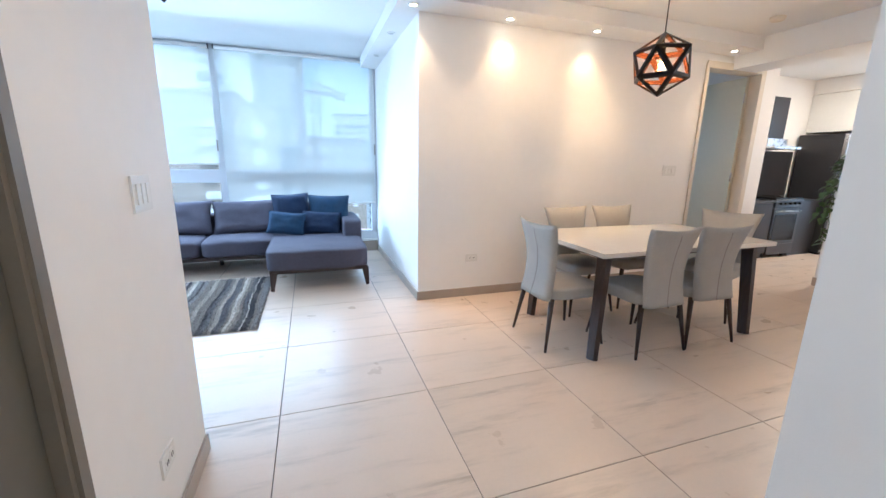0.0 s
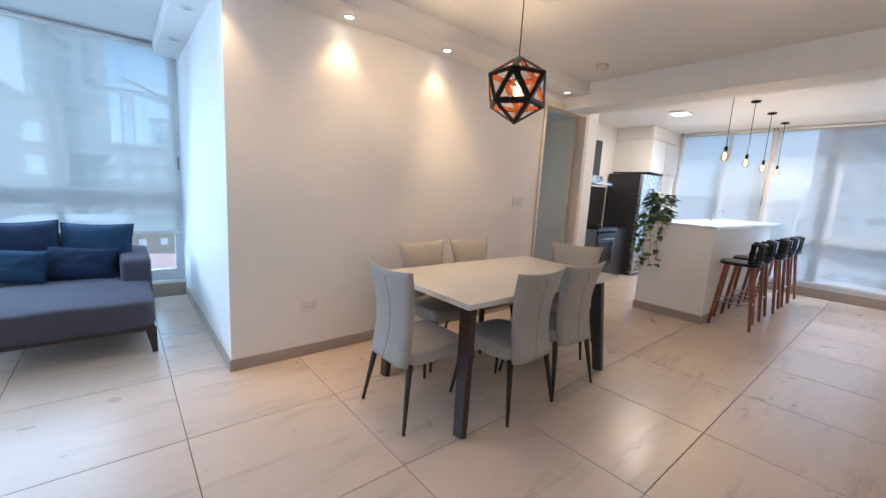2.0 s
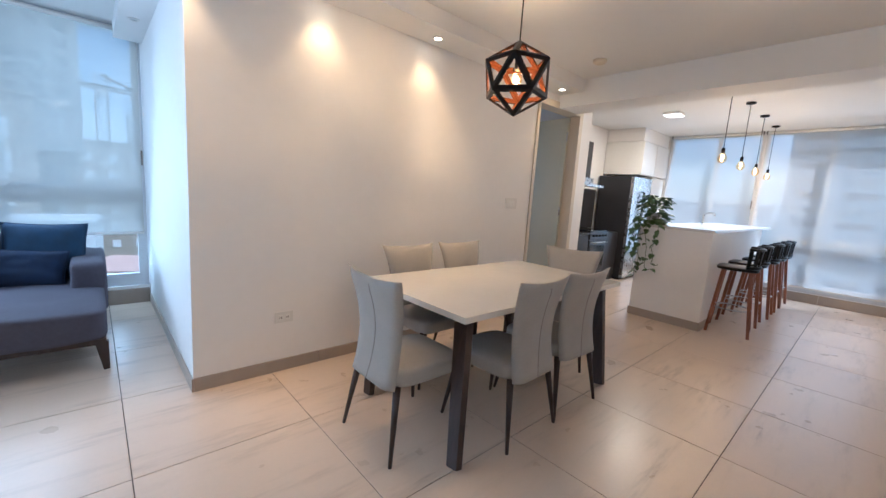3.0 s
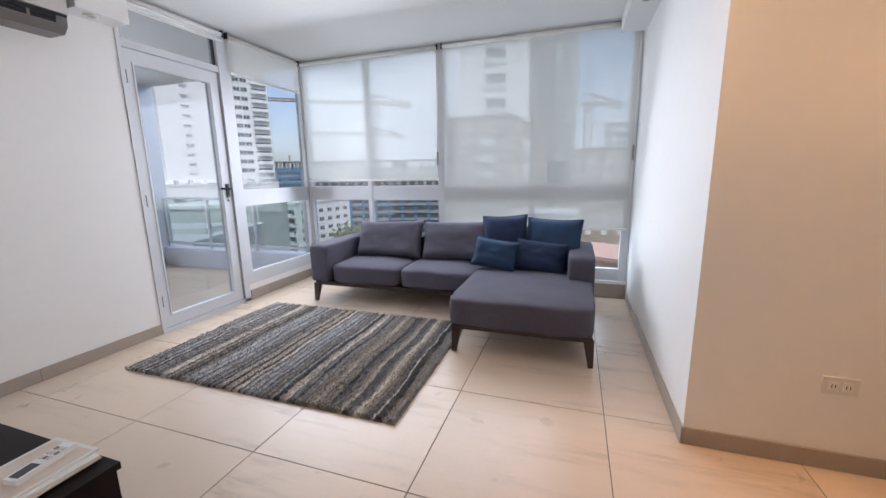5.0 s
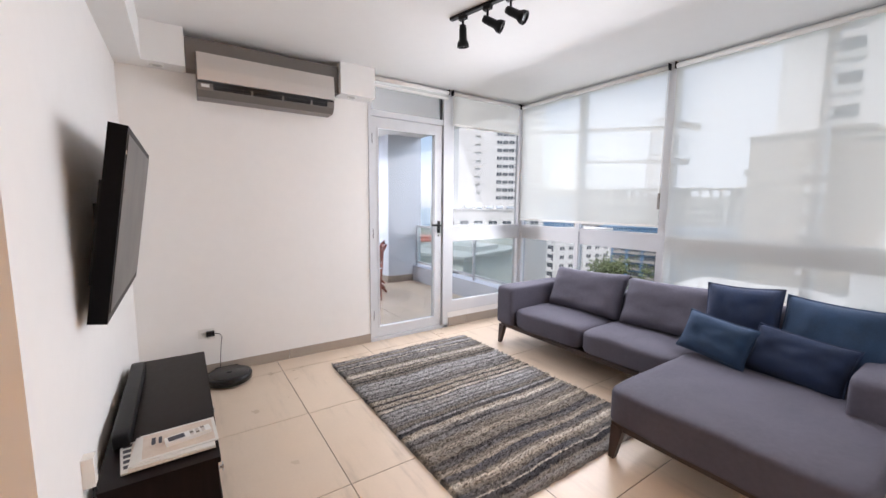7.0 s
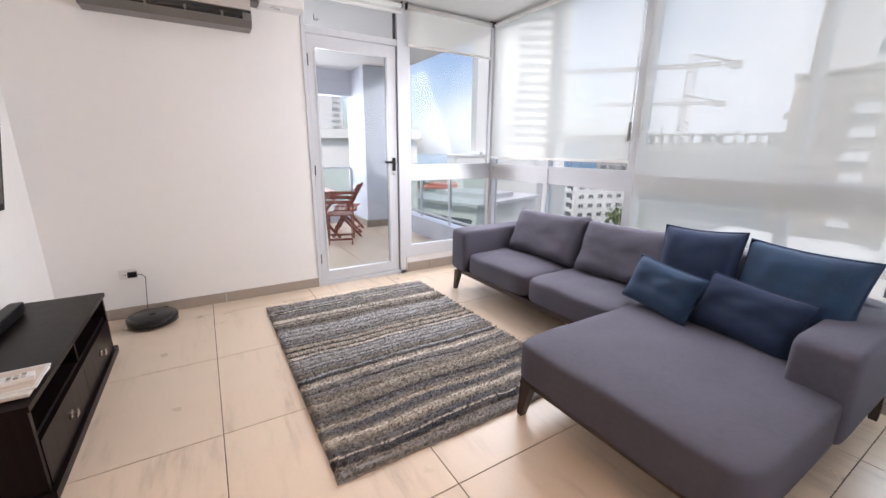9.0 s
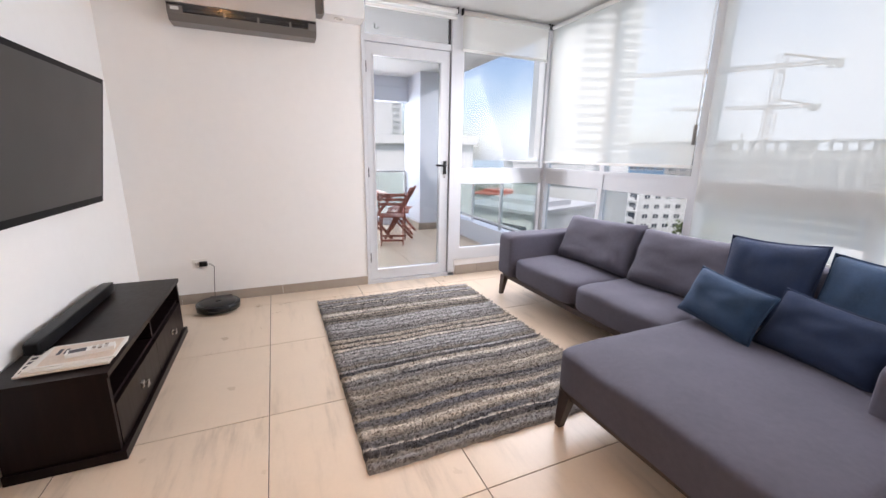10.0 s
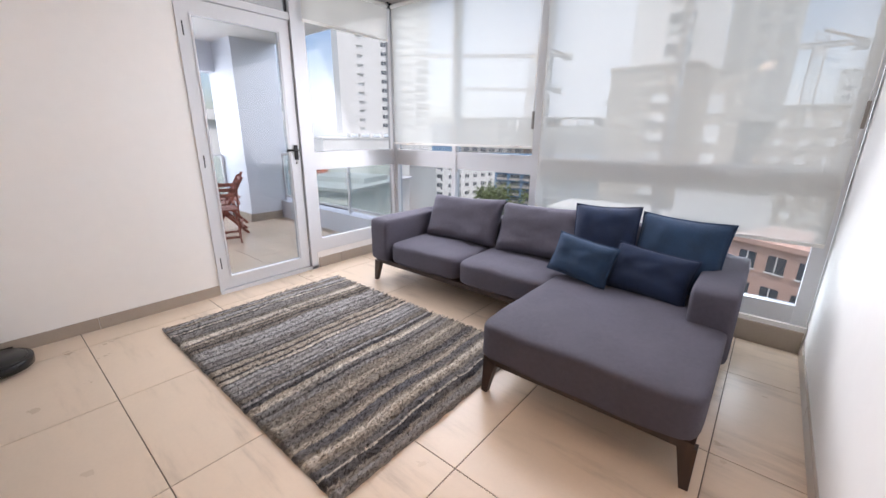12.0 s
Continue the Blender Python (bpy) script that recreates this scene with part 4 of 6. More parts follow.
def air_conditioner():
    a = thing("air_conditioner", WEST, 2.975, 2.335, "silver split air conditioner with black louvre", "air conditioner")
    prof = [(0.0, 0.0), (0.16, 0.0), (0.205, 0.045), (0.21, 0.11), (0.20, 0.30), (0.185, 0.325), (0.0, 0.325)]

    def extrude(name, outline, y0, y1, mat):
        bm = bmesh.new()
        ends = [[bm.verts.new((x, y, z)) for x, z in outline] for y in (y0, y1)]
        bm.faces.new(ends[0])
        bm.faces.new(ends[1][::-1])
        k = len(outline)
        for i in range(k):
            bm.faces.new([ends[0][i], ends[0][(i + 1) % k], ends[1][(i + 1) % k], ends[1][i]])
        return solid(name, bm, mat, a, bevel=0.004)

    # grey box filling the band beside and above the unit
    tagged(boxes("recess_box", [(0.0, 0.13, -0.60, 0.605, 0.205, 0.445)], SHELL, a, bevel=0.004), "dark grey box in the ceiling recess")
    extrude("body", prof, -0.535, 0.535, SHELL)
    extrude("front_panel", [(0.207, 0.108), (0.236, 0.112), (0.236, 0.20), (0.224, 0.318), (0.190, 0.324)], -0.532, 0.532, SILVER)
    extrude("outlet", [(0.186, 0.034), (0.2135, 0.060), (0.222, 0.108), (0.205, 0.106), (0.18, 0.05)], -0.43, 0.47, GLOSSY_BLACK)
    extrude("gap_strip", [(0.205, 0.098), (0.221, 0.098), (0.223, 0.110), (0.205, 0.110)], -0.53, 0.53, GLOSSY_BLACK)
    for i in range(2):
        boxes("louvre", [(0.198 + i * 0.008, 0.219 + i * 0.003, -0.41, 0.45, 0.058 + i * 0.022, 0.062 + i * 0.022)], BLACK, a)
    for i in range(3):
        boxes("vane", [(0.20, 0.2225, -0.16 + i * 0.24, -0.145 + i * 0.24, 0.05, 0.085)], SHELL, a, bevel=0.003, segments=1)
    boxes("badge", [(0.228, 0.2335, -0.50, -0.44, 0.125, 0.133)], SEAM, a)
    boxes("label", [(0.2135, 0.2155, -0.51, -0.455, 0.065, 0.088)], WHITE_PLASTIC, a)


air_conditioner()


def track_light():
    t = thing("track_light", -1.22, 4.04, CEILING, "black ceiling track with three adjustable spots", "track light", turn=13)
    boxes("rail", [(-0.42, 0.42, -0.017, 0.017, -0.02, 0)], BLACK, t, bevel=0.002)
    for x, tilt, turn in ((-0.31, 8, 30), (-0.10, 62, -60), (0.08, 58, -75)):
        bm = bmesh.new()
        box(bm, x - 0.03, x + 0.03, -0.014, 0.014, -0.045, -0.02)
        tube(bm, [(x, 0, -0.04), (x, 0, -0.09)], 0.008, 8)
        solid("stem", bm, BLACK, t)
        bm = bmesh.new()
        lathe(bm, [(0.022, 0.03), (0.026, 0.0), (0.027, -0.06), (0.040, -0.085), (0.042, -0.11), (0.034, -0.112), (0.028, -0.09)], 18)
        solid("spot", bm, BLACK, t, m=pose(x, 0, -0.11, tilt, 0, turn))
        bm = bmesh.new()
        lathe(bm, [(0.032, -0.098), (0.01, -0.101)], 14)
        solid("lens", bm, STEEL, t, m=pose(x, 0, -0.11, tilt, 0, turn))


track_light()

# ---- dining room ----


def dining_table():
    t = thing("dining_table", 2.70, 2.65, 0, "white glossy dining table on slanted dark wooden legs", "dining table")
    x0, x1, y0, y1 = -0.785, 1.03, -0.46, 0.585
    boxes("table_top", [(x0, x1, y0, y1, 0.737, 0.772)], TOP, t, bevel=0.006, segments=3)
    boxes("apron", [(x0 + 0.05, x1 - 0.05, y0 + 0.05, y1 - 0.05, 0.715, 0.737)], WALNUT, t, bevel=0.003)
    for bx, by, tx, ty in ((-0.86, -0.53, -0.70, -0.37), (0.71, -0.53, 0.84, -0.37), (-0.83, 0.36, -0.70, 0.48), (0.74, 0.42, 0.84, 0.48)):
        bm = bmesh.new()
        bar(bm, (bx, by, 0), (tx, ty, 0.716), 0.075, 0.04, 0, (1, 0, 0), 0.10, 0.05)
        tagged(solid("leg", bm, WALNUT, t, bevel=0.004), "slanted dark wooden leg")


dining_table()


def dining_chair(m, made=[]):
    """Upholstered chair facing +y in its own frame: curved flaring back, padded seat, thin splayed legs."""
    lab = "greige upholstered dining chair with thin dark legs"
    if made:
        return copy_thing(made[0], m)
    c = tagged(new("dining_chair"), lab, "chair", "chairs round the table")
    made.append(c)
    bm = bmesh.new()
    pad(bm, 0, 0.02, 0.435, 0.45, 0.47, 0.11, 12, 6, 0.12)
    solid("seat", bm, CHAIR, c)
    bm = bmesh.new()
    n, k = 16, 12
    sides = []
    for face in (1, -1):
        vs = []
        for i in range(n + 1):
            t = i / n
            z = 0.385 + 0.565 * t
            y = -0.225 + 0.034 * math.sin(t * math.pi * 0.9) - 0.062 * t ** 2.4
            half = 0.205 + 0.057 * t ** 2 - 0.016 * math.sin(t * math.pi)
            th = (0.040 * (1 - 0.35 * t)) * (max(0.3, min(1, (1 - t) * 9) ** 0.5) if t > 0.88 else 1)
            for j in range(k + 1):
                u = 2 * j / k - 1
                edge = max(0.0, 1 - abs(u) ** 6) ** 0.5
                curl = 0.035 * u * u * t
                vs.append(bm.verts.new((u * half, y + curl * 0.6 + face * th * edge, z + 0.022 * u * u * t ** 3)))
        sides.append(vs)
        for i in range(n):
            for j in range(k):
                a = i * (k + 1) + j
                f = bm.faces.new([vs[a], vs[a + 1], vs[a + k + 2], vs[a + k + 1]])
                f.smooth = True
    for row in (0, n):
        for j in range(k):
            q = row * (k + 1) + j
            bm.faces.new([sides[0][q], sides[0][q + 1], sides[1][q + 1], sides[1][q]])
    bmesh.ops.remove_doubles(bm, verts=bm.verts, dist=2e-4)
    bmesh.ops.recalc_face_normals(bm, faces=bm.faces)
    solid("backrest", bm, CHAIR, c)
    bm = bmesh.new()
    pts = []
    for i in range(n):
        t = i / n
        th = (0.040 * (1 - 0.35 * t)) * (max(0.3, min(1, (1 - t) * 9) ** 0.5) if t > 0.88 else 1)
        pts.append((0.03 * math.sin(t * 2.6) - 0.01, -0.225 + 0.034 * math.sin(t * math.pi * 0.9) - 0.062 * t ** 2.4 - th * 0.995, 0.385 + 0.565 * t))
    tube(bm, pts, 0.0026, 5)
    solid("piping", bm, SEAM, c)
    for x, y in ((-0.19, -0.20), (0.19, -0.20), (-0.19, 0.20), (0.19, 0.20)):
        bm = bmesh.new()
        sx, sy = (1 if x > 0 else -1), (1 if y > 0 else -1)
        tube(bm, [(x, y, 0.40), (x + sx * 0.055, y + sy * 0.06, 0.0)], 0.021, 10, 0, 0.010)
        tagged(solid("leg", bm, WALNUT, c), "thin tapered dark leg")
    c.matrix_basis = m
    return c


dining_chair(pose(1.835, 2.56, 0, 0, 0, -90))
dining_chair(pose(2.385, 2.29, 0, 0, 0, 2))
dining_chair(pose(2.915, 2.30, 0, 0, 0, -2))
dining_chair(pose(2.43, 3.12, 0, 0, 0, 181))
dining_chair(pose(3.03, 3.15, 0, 0, 0, 179))
dining_chair(pose(3.63, 2.63, 0, 0, 0, 109))


def pendant_lamp():
    """A cage of twenty open triangles with flat dark rims, copper inside, one bulb."""
    p = thing("pendant_lamp", PENDANT[0], PENDANT[1], PENDANT[2], "dark faceted cage pendant with copper inside and lit bulb", "pendant lamp")
    phi = (1 + 5 ** 0.5) / 2
    raw = [Vector(v) for v in ((-1, phi, 0), (1, phi, 0), (-1, -phi, 0), (1, -phi, 0), (0, -1, phi), (0, 1, phi), (0, -1, -phi), (0, 1, -phi), (phi, 0, -1), (phi, 0, 1), (-phi, 0, -1), (-phi, 0, 1))]
    tilt = raw[5].rotation_difference(Vector((0, 0, 1))).to_matrix()
    spin = Matrix.Rotation(radians(14), 3, "Z")
    pts = [spin @ (tilt @ v.normalized()) * 0.224 for v in raw]
    edge = min((pts[0] - q).length for q in pts[1:])
    faces = [(a, b, c) for a in range(12) for b in range(a + 1, 12) for c in range(b + 1, 12) if all(abs((pts[i] - pts[j]).length - edge) < 0.01 for i, j in ((a, b), (b, c), (a, c)))]
    bm = bmesh.new()
    for tri in faces:
        o = [pts[i] for i in tri]
        mid = (o[0] + o[1] + o[2]) / 3
        inn = [mid + (q - mid) * 0.68 for q in o]
        out_v = [bm.verts.new(q) for q in o]
        in_v = [bm.verts.new(q * 0.995) for q in inn]
        out_b = [bm.verts.new(q * 0.972) for q in o]
        in_b = [bm.verts.new(q * 0.967) for q in inn]
        for i in range(3):
            j = (i + 1) % 3
            bm.faces.new([out_v[i], out_v[j], in_v[j], in_v[i]]).material_index = 0
            bm.faces.new([out_b[j], out_b[i], in_b[i], in_b[j]]).material_index = 1
            bm.faces.new([in_v[i], in_v[j], in_b[j], in_b[i]]).material_index = 1
    data = bpy.data.meshes.new("cage")
    bm.to_mesh(data)
    bm.free()
    data.materials.append(BLACK)
    data.materials.append(COPPER)
    new("cage", data).parent = p
    bm = bmesh.new()
    tube(bm, [(0, 0, 0.06), (0, 0, CEILING - PENDANT[2])], 0.004, 8)
    tube(bm, [(0, 0, 0.045), (0, 0, 0.13)], 0.019, 12)
    lathe(bm, [(0.05, CEILING - PENDANT[2] - 0.001), (0.05, CEILING - PENDANT[2] - 0.025), (0.01, CEILING - PENDANT[2] - 0.03)], 20)
    solid("cord", bm, BLACK, p)
    bm = bmesh.new()
    lathe(bm, [(0.006, -0.050), (0.026, -0.035), (0.034, -0.008), (0.028, 0.02), (0.015, 0.044)], 18)
    solid("bulb", bm, BULB, p).visible_shadow = False
    bm = bmesh.new()
    lathe(bm, [(0.004, -0.030), (0.013, -0.018), (0.013, 0.004), (0.004, 0.016)], 12)
    tagged(solid("filament", bm, GLOW, p), "glowing filament").visible_shadow = False


pendant_lamp()

# ---- kitchen ----


def island():
    k = thing("kitchen_island", 5.71, 2.06, 0, "white bar counter with pale stone top and sink", "counter")
    boxes("end_panel", [(0, 0.34, 0, 0.80, 0, 1.155)], PAINT, k)
    boxes("body", [(0.34, 3.48, 0.10, 0.795, 0, 1.155)], PAINT, k)
    boxes("counter_top", [(-0.03, 3.50, -0.02, 0.82, 1.155, 1.185)], STONE, k, bevel=0.004)
    boxes("skirting", [(-0.012, 0.352, -0.012, 0.812, 0, 0.10)], BASE, k, bevel=0.002, segments=1)
    boxes("skirting", [(0.352, 3.47, 0.088, 0.10, 0, 0.10)], BASE, k, bevel=0.002, segments=1)
    bm = bmesh.new()
    tube(bm, [(2.35, 0.72, 1.185), (2.35, 0.72, 1.33), (2.36, 0.66, 1.37), (2.36, 0.58, 1.36), (2.36, 0.56, 1.33)], 0.012, 8)
    tagged(solid("tap", bm, STEEL, k), "curved steel tap")


island()


def bar_stool(m, made=[]):
    if made:
        return copy_thing(made[0], m)
    s = tagged(new("bar_stool"), "bar stool with black shell seat and wooden legs", "bar stool", "bar stools along the counter")
    made.append(s)
    bm = bmesh.new()
    pad(bm, 0, 0, 0.765, 0.41, 0.40, 0.05, 12, 4, 0.1)
    solid("seat", bm, BLACK, s)
    bm = bmesh.new()
    n = 12
    for i in range(n + 1):
        a = radians(-62 + 124 * i / n)
        x, y = 0.205 * math.sin(a), -0.195 * math.cos(a)
        if i % 2 == 0:
            bar(bm, (x, y, 0.77), (x * 1.08, y * 1.10, 1.0), 0.034, 0.012, 0, (x, y, 0))
    tube(bm, [(0.222 * math.sin(radians(-66 + 132 * i / 14)), -0.213 * math.cos(radians(-66 + 132 * i / 14)), 1.005) for i in range(15)], 0.016, 8)
    tube(bm, [(0.206 * math.sin(radians(-66 + 132 * i / 14)), -0.198 * math.cos(radians(-66 + 132 * i / 14)), 0.80) for i in range(15)], 0.02, 8)
    solid("backrest", bm, BLACK, s)
    for x in (-1, 1):
        for y in (-1, 1):
            bm = bmesh.new()
            bar(bm, (x * 0.205, y * 0.20, 0), (x * 0.13, y * 0.125, 0.745), 0.034, 0.030, 0, (0, 1, 0), 0.046, 0.040)
            tagged(solid("leg", bm, BROWN, s, bevel=0.004, segments=1), "tapered brown wooden leg")
    bm = bmesh.new()
    ring = [(0.185 * math.cos(2 * math.pi * i / 24), 0.185 * math.sin(2 * math.pi * i / 24), 0.29) for i in range(25)]
    tube(bm, ring, 0.008, 6)
    tagged(solid("footrest", bm, STEEL, s), "round steel foot ring")
    s.matrix_basis = m
    return s


for x, y, turn in ((6.09, 1.85, 8), (6.74, 1.87, 3), (7.42, 1.85, 2), (8.02, 1.85, 0), (8.55, 1.85, -2)):
    bar_stool(pose(x, y, 0, 0, 0, turn))


def bulb_pendant(x, y, z):
    p = thing("bulb_pendant", x, y, z, "bare lit filament bulb on a black cord", "pendant lamp", "bulb pendants over the counter")
    bm = bmesh.new()
    tube(bm, [(0, 0, 0.10), (0, 0, CEILING - z)], 0.004, 6)
    solid("cord", bm, BLACK, p)
    bm = bmesh.new()
    lathe(bm, [(0.055, CEILING - z - 0.001), (0.055, CEILING - z - 0.02), (0.012, CEILING - z - 0.03)], 20)
    solid("canopy", bm, BLACK, p)
    bm = bmesh.new()
    lathe(bm, [(0.018, 0.055), (0.020, 0.10), (0.012, 0.115)], 14)
    solid("socket", bm, BLACK, p)
    bm = bmesh.new()
    lathe(bm, [(0.01, -0.062), (0.034, -0.05), (0.048, -0.018), (0.044, 0.015), (0.026, 0.045), (0.016, 0.06)], 18)
    solid("bulb", bm, BULB, p).visible_shadow = False
    bm = bmesh.new()
    tube(bm, [(0.012 * math.cos(i * 1.6), 0.012 * math.sin(i * 1.6), -0.035 + i * 0.008) for i in range(10)], 0.007, 6)
    solid("filament", bm, FILAMENT, p)


for x in (5.98, 6.90, 7.82, 8.74):
    bulb_pendant(x, 2.16, 2.02)
lam = thing("ceiling_lamp", 7.10, 3.13, CEILING, "square flat lit ceiling lamp in the kitchen", "ceiling lamp")
boxes("housing", [(-0.12, 0.12, -0.12, 0.12, -0.03, 0)], WHITE_PLASTIC, lam, bevel=0.008)
boxes("diffuser", [(-0.108, 0.108, -0.108, 0.108, -0.04, -0.03)], PANEL_GLOW, lam, bevel=0.01)


def kitchen_line():
    f = thing("refrigerator", 7.83, 3.88, 0, "tall dark refrigerator with steel doors", "refrigerator")
    boxes("body", [(0, 0.80, 0.06, 0.66, 0.03, 1.93)], FRIDGE, f, bevel=0.008)
    for x0, x1 in ((0.004, 0.398), (0.402, 0.796)):
        dr = boxes("door", [(x0, x1, 0, 0.055, 0.05, 1.925)], STEEL, f, bevel=0.008)
        bm = bmesh.new()
        xm = 0.37 if x0 < 0.1 else 0.43
        tube(bm, [(xm, 0, 0.75), (xm, -0.045, 0.77), (xm, -0.045, 1.65), (xm, 0, 1.67)], 0.010, 8)
        solid("handle", bm, BLACK, dr)
    boxes("foot", [(0.03, 0.77, 0.08, 0.64, 0, 0.03)], BLACK, f)
    c = thing("wall_cabinet", 8.02, 3.86, 1.98, "white cabinet above the refrigerator", "cabinet")
    boxes("body", [(0, 1.22, 0.02, 0.715, 0, 0.60)], WHITE_PLASTIC, c, bevel=0.003)
    boxes("pelmet", [(0, 1.22, 0.02, 0.715, 0.61, 0.835)], PAINT, c)
    for i in range(2):
        boxes("door", [(0.005 + i * 0.61, 0.60 + i * 0.61, 0, 0.02, 0.01, 0.59)], WHITE_PLASTIC, c, bevel=0.003)
    t = thing("tall_cabinet", 8.66, 3.88, 0, "tall white kitchen cabinet beside the window", "cabinet")
    boxes("body", [(0, 0.58, 0.02, 0.695, 0, 1.975)], WHITE_PLASTIC, t, bevel=0.003)
    boxes("door", [(0.005, 0.575, 0, 0.02, 0.08, 1.965)], WHITE_PLASTIC, t, bevel=0.003)
    s = thing("stove", 6.64, 3.99, 0, "free-standing steel stove with black oven door", "stove")
    boxes("body", [(0, 0.62, 0.03, 0.585, 0.06, 0.92)], FRIDGE, s, bevel=0.005)
    boxes("oven_door", [(0.01, 0.61, 0, 0.03, 0.24, 0.78)], DARK_STEEL, s, bevel=0.006)
    boxes("oven_window", [(0.05, 0.55, -0.004, 0, 0.28, 0.69)], GLOSSY_BLACK, s)
    boxes("control_panel", [(0, 0.62, -0.01, 0.03, 0.80, 0.92)], DARK_STEEL, s, bevel=0.005)
    boxes("warming_drawer", [(0.01, 0.61, 0.005, 0.03, 0.06, 0.225)], DARK_STEEL, s, bevel=0.005)
    boxes("hob", [(0, 0.62, 0.0, 0.585, 0.92, 0.945)], GLOSSY_BLACK, s, bevel=0.005)
    bm = bmesh.new()
    tube(bm, [(0.06, 0, 0.74), (0.06, -0.04, 0.745), (0.56, -0.04, 0.745), (0.56, 0, 0.74)], 0.011, 8)
    solid("handle", bm, STEEL, s)
    for i in range(5):
        bm = bmesh.new()
        tube(bm, [(0.09 + i * 0.11, -0.01, 0.86), (0.09 + i * 0.11, -0.035, 0.86)], 0.018, 12)
        solid("knob", bm, BLACK, s)
    for x in (0.06, 0.56):
        boxes("foot", [(x - 0.02, x + 0.02, 0.08, 0.12, 0, 0.06)], BLACK, s)
    structure(boxes("backsplash", [(5.72, 7.81, KITCHEN_BACK - 0.008, KITCHEN_BACK, 0.92, 1.66)], FRIDGE), "dark glossy splashback behind the stove", "splashback")
    h = thing("range_hood", 6.66, 4.16, 1.68, "steel range hood with a dark chimney panel", "range hood")
    bm = bmesh.new()
    box(bm, 0, 0.60, 0.0, 0.415, 0, 0.035)
    box(bm, 0.10, 0.56, 0.18, 0.415, 0.035, 0.16)
    solid("canopy", bm, STEEL, h, bevel=0.004)
    boxes("chimney", [(0.26, 0.62, 0.29, 0.415, 0.16, 0.80)], FRIDGE, h, bevel=0.003)
    k = thing("base_cabinet", 5.72, 4.0, 0, "dark kitchen base cabinet with dark stone top", "cabinet")
    boxes("body", [(0, 0.91, 0.02, 0.575, 0.08, 0.88)], FRIDGE, k, bevel=0.003)
    boxes("door", [(0.005, 0.45, 0, 0.02, 0.09, 0.87)], FRIDGE, k, bevel=0.002)
    boxes("door", [(0.455, 0.905, 0, 0.02, 0.09, 0.87)], FRIDGE, k, bevel=0.002)
    boxes("plinth", [(0, 0.91, 0.05, 0.575, 0, 0.08)], FRIDGE, k)
    boxes("counter_top", [(0, 0.91, -0.02, 0.575, 0.88, 0.91)], DARK_STONE, k, bevel=0.003)
    k = thing("base_cabinet", 7.28, 4.04, 0, "narrow dark kitchen cabinet beside the refrigerator", "cabinet")
    boxes("body", [(0, 0.53, 0.02, 0.535, 0.0, 0.90)], FRIDGE, k, bevel=0.003)
    boxes("door", [(0.005, 0.525, 0, 0.02, 0.09, 0.89)], FRIDGE, k, bevel=0.002)
    a = thing("air_conditioner", 7.35, RIGHT, 2.42, "white split air conditioner on the kitchen side wall", "air conditioner")
    boxes("body", [(0, 0.95, 0.001, 0.215, 0, 0.30)], WHITE_PLASTIC, a, bevel=0.02, segments=3)
    boxes("louvre", [(0.06, 0.89, 0.15, 0.212, -0.006, 0.004)], SILVER, a)


kitchen_line()


